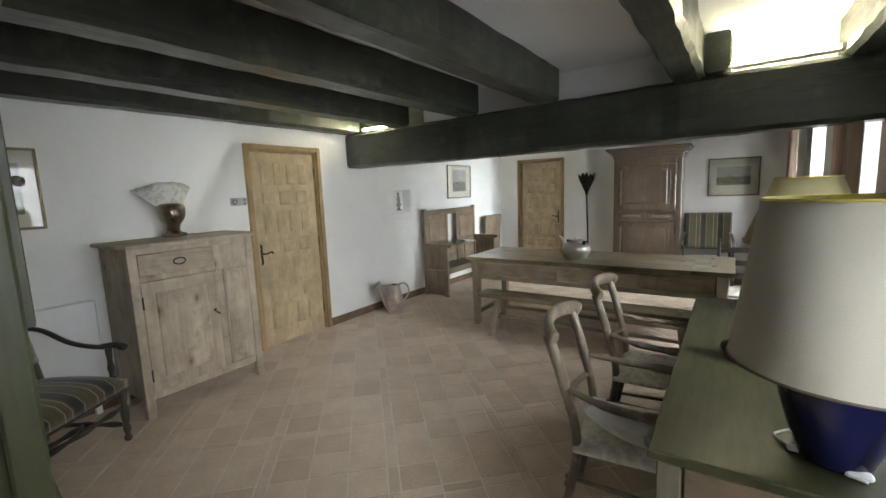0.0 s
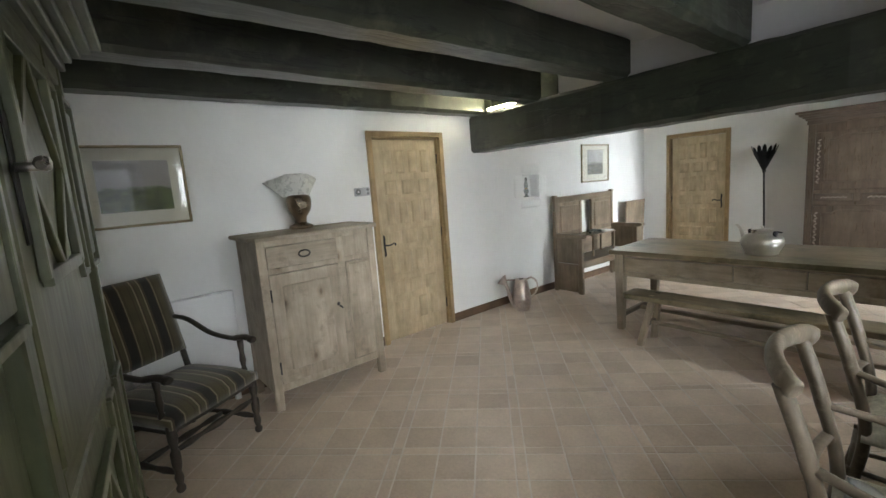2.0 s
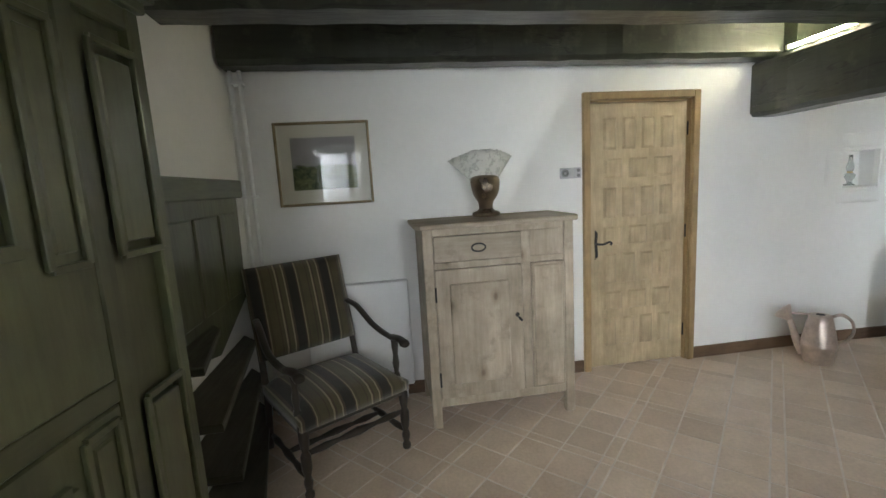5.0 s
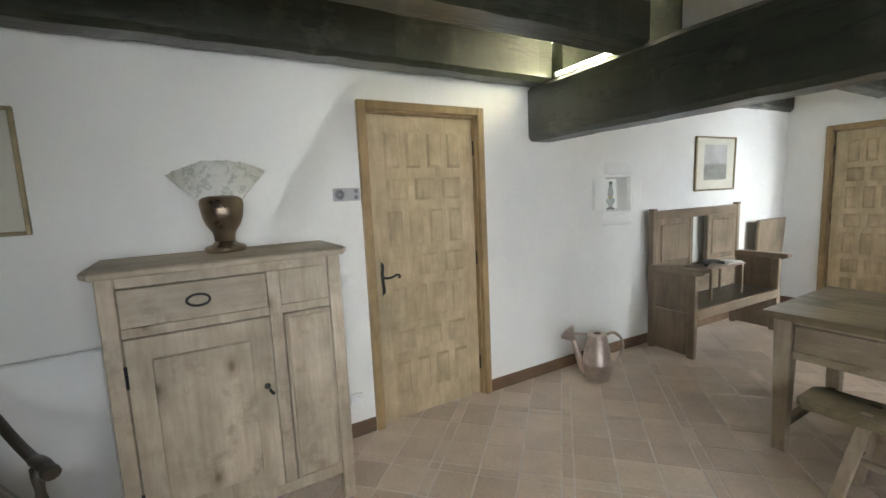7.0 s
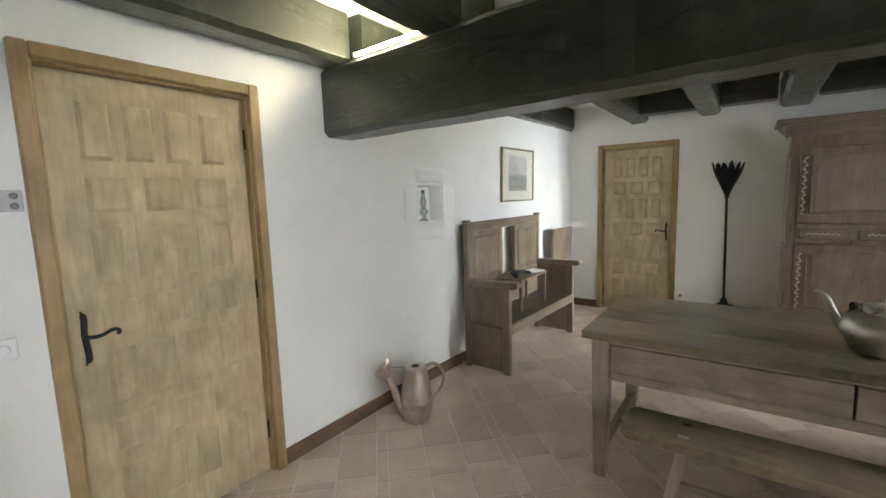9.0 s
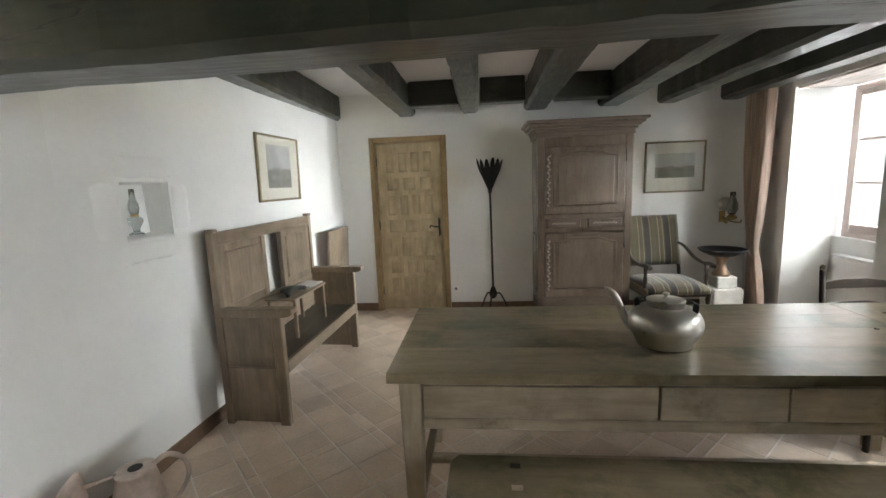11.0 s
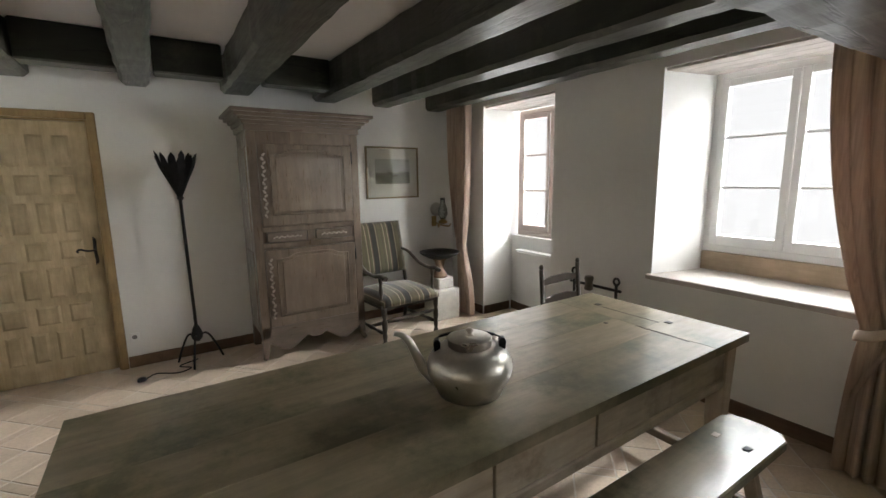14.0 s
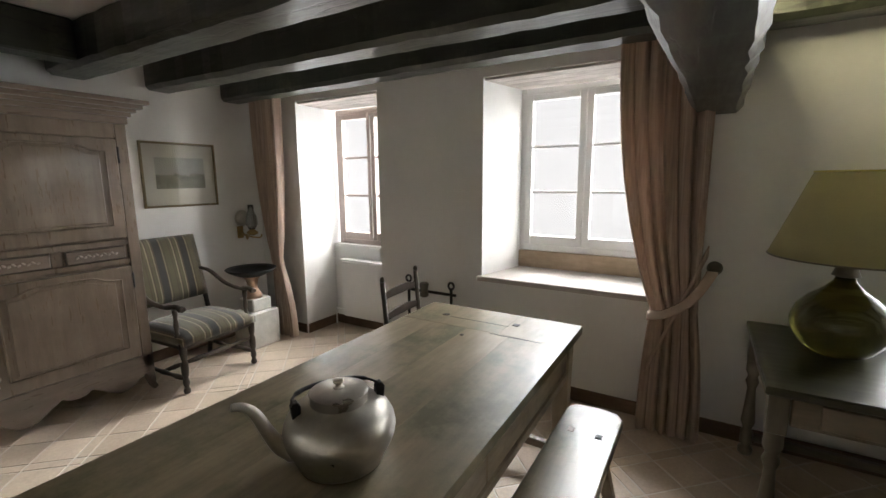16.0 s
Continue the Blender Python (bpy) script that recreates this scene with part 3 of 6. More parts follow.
def dining_table():
    x0, x1, y0, y1, h = -2.44, 0.13, 4.44, 5.335, 0.805
    t = thing("dining_table", pose((x0 + x1) / 2, (y0 + y1) / 2, 0), "long worn oak refectory table with polished plank top and drawers", "table")
    L, W = (x1 - x0) / 2, (y1 - y0) / 2
    top = part("tabletop", box(B(), (-L + 0.01, -W + 0.01, h - 0.042), (L - 0.01, W - 0.01, h - 0.012)), table_top, t, "polished uneven plank top")
    edges = [-W, -W + 0.27, -W + 0.50, -W + 0.70, W]
    for a, b in zip(edges, edges[1:]):
        part("plank", box(B(), (-L, a + 0.0004, h - 0.04), (L - 0.32, b - 0.0004, h)), table_top, top)
    for a, b in ((-W, -W + 0.33), (-W + 0.33, W)):
        part("plank", box(B(), (L - 0.3195, a + 0.0004, h - 0.04), (L, b - 0.0004, h + 0.0006)), table_top, top)
    for px, py, s in ((L - 0.18, W - 0.19, 0.016), (L - 0.16, -W + 0.30, 0.016), (L - 0.42, 0.03, 0.008)):
        part("plug", box(B(), (px - s, py - s, h - 0.002), (px + s, py + s, h + 0.004), 0.002), dark_inlay_and_shade, top, "small dark iron plug in the top")
    for px, py, ln in ((L - 0.20, -0.12, 0.34), (L - 0.335, -0.34, 0.26)):
        part("crack", box(B(), (px, py, h - 0.001), (px + 0.0035, py + ln, h + 0.0016)), dark_inlay_and_shade, top)
    for sx in (-1, 1):
        for sy in (-1, 1):
            cx, cy = sx * (L - 0.085), sy * (W - 0.075)
            a, b = 0.045, 0.032
            part("leg", quad_prism(B(), [(cx - b, cy - b, 0), (cx + b, cy - b, 0), (cx + b, cy + b, 0), (cx - b, cy + b, 0)], [(cx - a, cy - a, h - 0.042), (cx + a, cy - a, h - 0.042), (cx + a, cy + a, h - 0.042), (cx - a, cy + a, h - 0.042)], 0.006), table_z, t)
    yy = W - 0.065
    part("apron", box(B(), (-L + 0.13, yy - 0.014, h - 0.225), (L - 0.13, yy + 0.014, h - 0.042), 0.004), table_x, t)
    # near-black sheet paints the shade seen through the drawer gaps
    part("drawer_case", box(B(), (-L + 0.13, -W + 0.085, h - 0.21), (L - 0.13, -W + 0.1, h - 0.042)), dark_inlay_and_shade, t, "near-black sheet painting the shade behind the drawers")
    part("top_rail", box(B(), (-L + 0.13, -W + 0.046, h - 0.066), (L - 0.13, -W + 0.085, h - 0.042), 0.003), table_x, t)
    for sy in (-1, 1):
        yy = sy * (W - 0.065)
        part("rail", box(B(), (-L + 0.13, yy - 0.03, h - 0.252), (L - 0.13, yy + 0.024, h - 0.207), 0.006), table_x, t)
    for sx in (-1, 1):
        xx = sx * (L - 0.065)
        part("apron", box(B(), (xx - 0.014, -W + 0.12, h - 0.235), (xx + 0.014, W - 0.12, h - 0.042), 0.004), oak_y, t)
    xs = [-L + 0.132, -0.24, 0.225, L - 0.132]
    for a, b in zip(xs, xs[1:]):
        part("drawer", box(B(), (a + 0.004, -W + 0.04, h - 0.204), (b - 0.004, -W + 0.08, h - 0.07), 0.003), table_x, t, "plain drawer front without a knob")
    for sx in (-1, 1):
        part("stretcher", box(B(), (sx * (L - 0.085) - 0.02, -W + 0.1, 0.12), (sx * (L - 0.085) + 0.02, W - 0.1, 0.165), 0.005), oak_y, t)
    part("stretcher", box(B(), (-L + 0.1, -0.025, 0.125), (L - 0.1, 0.025, 0.16), 0.005), table_x, t)
    return t


dining_table()


def bench():
    L, W, h = 1.1, 0.128, 0.452
    t = thing("bench", pose(-1.10, 4.335, 0, 0, 0, -0.5), "long narrow oak bench with splayed legs and tenoned top", "bench")
    out = [(-L + 0.03, -W), (L - 0.06, -W), (L - 0.015, -W + 0.03), (L, -W + 0.09), (L, W - 0.09), (L - 0.015, W - 0.03), (L - 0.06, W), (-L + 0.03, W), (-L, W - 0.04), (-L, -W + 0.04)]
    part("seat", slab(B(), out, h - 0.045, h, "xy", 0.006), table_top, t, "polished oak plank seat with rounded ends")
    for sx in (-1, 1):
        for sy in (-1, 1):
            cx, cy, dx, dy, r = sx * (L - 0.25), sy * 0.06, sx * 0.07, sy * 0.075, 0.026
            part("leg", quad_prism(B(), [(cx + dx - r, cy + dy - r, 0), (cx + dx + r, cy + dy - r, 0), (cx + dx + r, cy + dy + r, 0), (cx + dx - r, cy + dy + r, 0)],
                 [(cx - r * 0.9, cy - r * 0.9, h - 0.04), (cx + r * 0.9, cy - r * 0.9, h - 0.04), (cx + r * 0.9, cy + r * 0.9, h - 0.04), (cx - r * 0.9, cy + r * 0.9, h - 0.04)], 0.004), table_z, t)
            part("tenon", box(B(), (cx - 0.02, cy - 0.014, h - 0.004), (cx + 0.02, cy + 0.014, h + 0.0025), 0.002), dark_inlay_and_shade if sy * sx < 0 else table_z, t, "square through tenon in the seat")
        part("cross_rail", box(B(), (sx * (L - 0.21) - 0.015, -0.1, 0.17), (sx * (L - 0.21) + 0.015, 0.1, 0.21), 0.004), oak_y, t)
    part("stretcher", box(B(), (-L + 0.2, -0.015, 0.175), (L - 0.2, 0.015, 0.205), 0.004), table_x, t)
    return t


bench()


def kettle():
    t = thing("kettle", pose(-1.276, 4.755, 0.806, 0, 0, -30) @ Matrix.Diagonal((1.04, 1.04, 0.85, 1)), "dented pewter kettle with curved spout standing on the table", "kettle")
    prof = [(0.1, 0), (0.107, 0.004), (0.110, 0.014), (0.116, 0.034), (0.129, 0.06), (0.140, 0.09), (0.143, 0.114), (0.139, 0.14), (0.128, 0.166), (0.110, 0.185), (0.088, 0.196), (0.076, 0.199), (0.074, 0.199)]
    bm = lathe(B(), prof, 44)
    part("body", bm, pewter, t)
    lid = part("lid", lathe(B(), [(0.071, 0.198), (0.073, 0.201), (0.072, 0.226), (0.075, 0.229), (0.073, 0.232), (0.055, 0.236), (0.03, 0.239), (0.012, 0.241)], 36), pewter, t, "flat drum lid of pewter")
    part("knob", lathe(B(), [(0.018, 0.239), (0.010, 0.244), (0.007, 0.250), (0.013, 0.257), (0.014, 0.263), (0.008, 0.268), (0.002, 0.269)], 20), pewter, lid)
    part("spout", tube(B(), curve_pts(((-0.118, 0.0, 0.062), (-0.15, 0.0, 0.098), (-0.176, 0.0, 0.16), (-0.2, 0.0, 0.222), (-0.225, 0.0, 0.25), (-0.248, 0, 0.256)), 6), [0.025 - 0.0155 * (i / 30) ** 0.6 for i in range(31)], 14), pewter, t)
    for s in (-1, 1):
        part("lug", slab(B(), [(s * 0.098, 0.185), (s * 0.118, 0.178), (s * 0.121, 0.214), (s * 0.114, 0.228), (s * 0.104, 0.228), (s * 0.097, 0.214)], -0.012, 0.012, "xz", 0.002), iron, t, "dark riveted handle lug")
    part("bail", tube(B(), curve_pts(((-0.112, -0.004, 0.212), (-0.106, 0.05, 0.208), (-0.07, 0.094, 0.204), (0, 0.112, 0.202), (0.07, 0.094, 0.204), (0.106, 0.05, 0.208), (0.112, -0.004, 0.212)), 6), [0.0045] * 9 + [0.008] * 19 + [0.0045] * 9, 10, 0.8), iron, t, "dark folded carrying handle")
    return t


kettle()

# ---- far armoire ----
walnut_z = wood("walnut_z", (0.075, 0.055, 0.039), (0.2, 0.15, 0.112), "z", 0.3, None, 1.0, 0.05, coat=1.0, coat_rough=0.07)
walnut_x = wood("walnut_x", (0.072, 0.054, 0.042), (0.175, 0.134, 0.105), "x", 0.3, None, 1.0, 0.06, coat=0.8, coat_rough=0.1)
carving = surface("carving", (0.34, 0.29, 0.26), 0.35, 0, 0.25, 30, 0.5, 90)


def cornice(bm, x0, x1, y0, y1, z0, steps, sides=(1, 1)):
    """A moulding that steps outwards; steps: (reach, height)."""
    z = z0
    for reach, hh in steps:
        box(bm, (x0 - reach * sides[0], y0 - reach, z), (x1 + reach * sides[1], y1, z + hh), 0.004)
        z += hh - 0.001
    return bm


def shaped_field(bm, x0, x1, z0, z1, y, depth, rise):
    """A raised field whose top runs up in a shallow ogee."""
    n, outl = 14, [(x0, z0), (x1, z0)]
    for i in range(n + 1):
        u = 1 - 2 * i / n
        a = abs(u)
        k = 1 if a < 0.45 else (0.35 if a > 0.8 else 0.35 + 0.65 * (0.5 + 0.5 * math.cos((a - 0.45) / 0.35 * math.pi)))
        outl.append(((x0 + x1) / 2 + u * (x1 - x0) / 2, z1 - rise + rise * k))
    slab(bm, outl, y, y - depth, "xz", 0.0)
    loop = [(u, y - depth, v) for u, v in outl]
    tube(bm, loop + loop[:1], 0.006, 8)
    cx, cz = (x0 + x1) / 2, (z0 + z1) / 2
    slab(bm, [(cx + (u - cx) * 0.88, cz + (v - cz) * 0.92) for u, v in outl], y - depth + 0.001, y - depth - 0.008, "xz", 0.004)
    return bm


def scroll_strip(x, z0, z1, y, n, wid=0.016, upright=True):
    """A run of small carved leaves."""
    bm = B()
    for i in range(n):
        u = z0 + (z1 - z0) * (i + 0.5) / n
        s = 1 if i % 2 else -1
        m = Matrix.Translation((x + s * wid * 0.3, y, u) if upright else (u, y, x + s * wid * 0.3)) @ Matrix.Rotation(s * 0.7 + (0 if upright else 1.57), 4, "Y") @ Matrix.Diagonal((0.55, 0.35, 1, 1))
        bmesh.ops.create_icosphere(bm, subdivisions=1, radius=abs(z1 - z0) / n * 0.62, matrix=m)
    return bm


def far_armoire():
    t = thing("armoire", pose(-1.015, 7.93, 0), "polished dark walnut armoire with carved doors and two drawers", "wardrobe")
    w, d, h = 0.47, 0.52, 2.10
    for name, a, b in (("post", (-w, -d, 0.19), (-w + 0.07, -d + 0.07, h - 0.16)), ("post", (w - 0.07, -d, 0.19), (w, -d + 0.07, h - 0.16)), ("carcass", (-w + 0.01, -d + 0.03, 0.2), (w - 0.01, 0, h - 0.15)),
                 ("rail", (-w + 0.07, -d + 0.002, h - 0.26), (w - 0.07, -d + 0.05, h - 0.16)), ("rail", (-w + 0.07, -d + 0.004, 1.115), (w - 0.07, -d + 0.05, 1.155)), ("rail", (-w + 0.07, -d + 0.004, 0.98), (w - 0.07, -d + 0.05, 1.02)), ("divider", (-0.03, -d + 0.004, 1.02), (0.03, -d + 0.05, 1.115))):
        part(name, box(B(), a, b, 0.004), walnut_z, t)
    for zz, hh in ((0.32, 0.62), (1.12, 0.7)):
        part("side_panel", box(B(), (-w - 0.004, -d + 0.1, zz), (-w + 0.012, -0.07, zz + hh), 0.006), walnut_z, t)
    part("cornice", cornice(B(), -w, w, -d, 0, h - 0.16, ((0.012, 0.05), (0.03, 0.03), (0.055, 0.025), (0.085, 0.03), (0.115, 0.028))), walnut_x, t, "broad stepped cornice")
    for name, z0, z1 in (("door", 1.165, 1.835), ("door", 0.29, 0.965)):
        fr = B()
        box(fr, (-w + 0.075, -d - 0.012, z0), (w - 0.075, -d + 0.02, z1), 0.005)
        dr = part(name, fr, walnut_z, t, "polished walnut door with an ogee topped field")
        part("field", shaped_field(B(), -w + 0.165, w - 0.15, z0 + 0.09, z1 - 0.045, -d - 0.012, 0.010, 0.06), walnut_z, dr)
        part("carved_strip", scroll_strip(-w + 0.112, z0 + 0.07, z1 - 0.07, -d - 0.014, 16), carving, dr, "strip of pale carved leaves")
        part("hinge", tube(B(), ((w - 0.07, -d - 0.012, z1 - 0.16), (w - 0.07, -d - 0.012, z1 - 0.05)), 0.007, 8), iron, dr)
    for s in (-1, 1):
        dw = part("drawer", box(B(), (s * 0.205 - 0.165, -d - 0.014, 1.026), (s * 0.205 + 0.165, -d + 0.02, 1.11), 0.005), walnut_x, t, "narrow drawer with carved front")
        part("carved_strip", scroll_strip(1.068, s * 0.205 - 0.12, s * 0.205 + 0.12, -d - 0.015, 11, 0.014, False), carving, dw)
    n, top, ap = 22, 0.285, [(-w + 0.0, 0.285), (-w, 0.07)]
    for i in range(n + 1):
        u = -1 + 2 * i / n
        a = abs(u)
        ap.append((u * (w - 0.02), 0.075 if a > 0.93 else 0.115 + 0.055 * math.cos((a - 0.1) * math.pi * 2.1) * (1 if a > 0.15 else 0.4)))
    ap += [(w, 0.07), (w, 0.285)]
    part("apron", slab(B(), ap, -d, -d + 0.03, "xz"), walnut_x, t, "scalloped apron")
    for sx in (-1, 1):
        part("foot", tube(B(), curve_pts(((sx * (w - 0.035), -d + 0.035, 0.28), (sx * (w - 0.03), -d + 0.03, 0.12), (sx * (w - 0.02), -d + 0.01, 0.045), (sx * (w - 0.005), -d - 0.012, 0.018)), 5), [0.036 - 0.0012 * i for i in range(16)], 10), walnut_z, t, "curled front foot")
        part("foot", box(B(), (sx * (w - 0.035) - 0.03, -0.07, 0), (sx * (w - 0.035) + 0.03, -0.01, 0.2), 0.004), walnut_z, t)
    return t


far_armoire()

# ---- striped armchairs ----
chair_wood = wood("chair_wood", (0.022, 0.017, 0.013), (0.06, 0.045, 0.033), "z", 0.35)


def striped(name, pale):
    m = bpy.data.materials.new(name)
    nt, p = nodes_of(m)
    tc = nt.nodes.new("ShaderNodeTexCoord")
    sep = nt.nodes.new("ShaderNodeSeparateXYZ")
    nt.links.new(tc.outputs["Object"], sep.inputs[0])
    mul = nt.nodes.new("ShaderNodeMath")
    mul.operation = "MULTIPLY_ADD"
    nt.links.new(sep.outputs[0], mul.inputs[0])
    mul.inputs[1].default_value, mul.inputs[2].default_value = 4.6, 10.35
    fr = nt.nodes.new("ShaderNodeMath")
    fr.operation = "FRACT"
    nt.links.new(mul.outputs[0], fr.inputs[0])
    r = nt.nodes.new("ShaderNodeValToRGB")
    r.color_ramp.interpolation = "CONSTANT"
    el = r.color_ramp.elements
    olive, dark, cream, rust = (0.15 * pale, 0.128 * pale, 0.06 * pale), (0.016, 0.014, 0.009), (0.44 * pale, 0.37 * pale, 0.235 * pale), (0.12 * pale, 0.08 * pale, 0.046 * pale)
    stops = ((0.0, dark), (0.24, rust), (0.27, cream), (0.30, olive), (0.34, rust), (0.37, olive), (0.56, rust), (0.59, olive), (0.68, cream), (0.73, rust), (0.78, olive), (0.9, cream), (0.94, rust))
    while len(el) < len(stops):
        el.new(0.5)
    for e, (q, c) in zip(el, stops):
        e.position, e.color = q, (*c, 1)
    nt.links.new(fr.outputs[0], r.inputs[0])
    co, _ = coords(nt)
    weave = noise_of(nt, co, 160, 2)
    tone = ramp(nt, noise_of(nt, co, 7, 4), [(0.3, (0.75, 0.75, 0.75)), (0.7, (1.1, 1.1, 1.1))])
    nt.links.new(mixed(nt, r.outputs[0], tone, 1.0, "MULTIPLY"), p.inputs["Base Color"])
    p.inputs["Roughness"].default_value = 0.9
    p.inputs["Sheen Weight"].default_value = 0.3
    bump(nt, p, weave, 0.4, 0.003)
    return m


stripes = striped("striped_cloth", 0.52)


def cushion(x0, x1, y0, y1, z0, z1, puff, m=None):
    """A stuffed pad with a domed top and soft edges."""
    bm, n = B(), 12
    top, bot = [], []
    for i in range(n + 1):
        for k in range(n + 1):
            u, v = i / n, k / n
            e = (1 - (2 * u - 1) ** 6) * (1 - (2 * v - 1) ** 6)
            x, y = x0 + (x1 - x0) * u, y0 + (y1 - y0) * v
            top.append(bm.verts.new((x, y, z0 + (z1 - z0) * (0.55 + 0.45 * e ** 0.5) + puff * (1 - (2 * u - 1) ** 2) * (1 - (2 * v - 1) ** 2))))
            bot.append(bm.verts.new((x, y, z0)))
    ix = lambda i, k: i * (n + 1) + k
    for i in range(n):
        for k in range(n):
            bm.faces.new((top[ix(i, k)], top[ix(i + 1, k)], top[ix(i + 1, k + 1)], top[ix(i, k + 1)])).smooth = True
            bm.faces.new((bot[ix(i, k)], bot[ix(i, k + 1)], bot[ix(i + 1, k + 1)], bot[ix(i + 1, k)]))
    ring = [ix(i, 0) for i in range(n + 1)] + [ix(n, k) for k in range(1, n + 1)] + [ix(i, n) for i in range(n - 1, -1, -1)] + [ix(0, k) for k in range(n - 1, 0, -1)]
    for a, b in zip(ring, ring[1:] + ring[:1]):
        bm.faces.new((bot[a], bot[b], top[b], top[a])).smooth = True
    if m is not None:
        bm.transform(m)
    bmesh.ops.recalc_face_normals(bm, faces=bm.faces)
    return bm


TURNED = [(0.018, 0), (0.024, 0.01), (0.024, 0.03), (0.015, 0.045), (0.022, 0.07), (0.024, 0.09), (0.016, 0.12), (0.024, 0.15), (0.026, 0.17), (0.026, 0.23), (0.016, 0.25), (0.024, 0.29), (0.026, 0.31), (0.026, 0.39)]


def striped_armchair(m, label):
    t = thing("armchair", m, label, "armchair", "striped armchairs")
    w, d = 0.295, 0.27
    for sx in (-1, 1):
        part("front_leg", lathe(B(), TURNED, 14, (sx * w, -d, 0)), chair_wood, t, "turned dark wooden leg")
        part("back_post", tube(B(), curve_pts(((sx * w, d + 0.05, 0), (sx * w, d, 0.3), (sx * w * 0.99, d + 0.02, 0.5), (sx * w * 0.97, d + 0.155, 1.06)), 6), 0.02, 8), chair_wood, t)
        part("side_stretcher", lathe(B(), [(0.012, 0), (0.02, 0.08), (0.013, 0.16), (0.021, 0.25), (0.013, 0.34), (0.02, 0.42), (0.012, 0.5)], 10, m=Matrix.Translation((sx * w, -d + 0.015, 0.11)) @ Matrix.Rotation(-math.pi / 2, 4, "X")), chair_wood, t)
        part("arm_post", lathe(B(), [(0.02, 0), (0.02, 0.03), (0.013, 0.05), (0.021, 0.1), (0.014, 0.15), (0.02, 0.2), (0.02, 0.235)], 12, (sx * (w + 0.0), -d + 0.05, 0.41)), chair_wood, t, "turned arm support")
        part("arm", tube(B(), curve_pts(((sx * w * 0.98, d + 0.06, 0.79), (sx * (w + 0.01), d - 0.05, 0.765), (sx * (w + 0.025), 0.06, 0.675), (sx * (w + 0.02), -0.12, 0.645), (sx * (w + 0.01), -d + 0.02, 0.66), (sx * (w + 0.005), -d - 0.06, 0.645)), 6), [0.02] * 20 + [0.025] * 8 + [0.03, 0.03, 0.024], 10, 0.75), chair_wood, t, "scrolled dark wooden arm")
    part("front_stretcher", lathe(B(), [(0.012, 0), (0.02, 0.1), (0.012, 0.18), (0.024, 0.29), (0.012, 0.4), (0.02, 0.48), (0.012, 0.58)], 10, m=Matrix.Translation((-0.29, -d + 0.01, 0.23)) @ Matrix.Rotation(math.pi / 2, 4, "Y")), chair_wood, t)
    part("middle_stretcher", lathe(B(), [(0.012, 0), (0.02, 0.1), (0.012, 0.18), (0.022, 0.29), (0.012, 0.4), (0.02, 0.48), (0.012, 0.58)], 10, m=Matrix.Translation((-0.29, 0.02, 0.11)) @ Matrix.Rotation(math.pi / 2, 4, "Y")), chair_wood, t)
    fr = B()
    for a, b in (((-w, -d - 0.018, 0.34), (w, -d + 0.018, 0.40)), ((-w, d - 0.02, 0.34), (w, d + 0.02, 0.40)), ((-w - 0.018, -d + 0.018, 0.34), (-w + 0.018, d - 0.02, 0.40)), ((w - 0.018, -d + 0.018, 0.34), (w + 0.018, d - 0.02, 0.40))):
        box(fr, a, b, 0.004)
    part("seat_frame", fr, chair_wood, t)
    part("seat", cushion(-w - 0.022, w + 0.022, -d - 0.035, d + 0.01, 0.37, 0.465, 0.03), stripes, t, "seat upholstered in striped velvet")
    tilt = Matrix.Translation((0, d + 0.03, 0.55)) @ Matrix.Rotation(radians(76), 4, "X")
    part("backrest", cushion(-w - 0.012, w + 0.012, 0.0, 0.55, -0.01, 0.045, 0.012, tilt), stripes, t, "tall backrest upholstered in striped velvet")
    return t


striped_armchair(pose(-3.29, 0.86, 0, 0, 0, 121), "dark wooden armchair in green and black striped velvet")
striped_armchair(pose(-0.195, 7.42, 0, 0, 0, 4), "dark wooden armchair in grey green striped velvet")

# ---- chest cupboard and vase ----
pine_z = wood("pine_z", (0.28, 0.225, 0.16), (0.52, 0.435, 0.335), "z", 0.55, (0.22, 0.18, 0.13), 1.0, 0.3, 6.0, knots=True)
pine_y = wood("pine_y", (0.28, 0.225, 0.16), (0.52, 0.435, 0.335), "x", 0.55, (0.22, 0.18, 0.13), 1.0, 0.3, 6.0, knots=True)


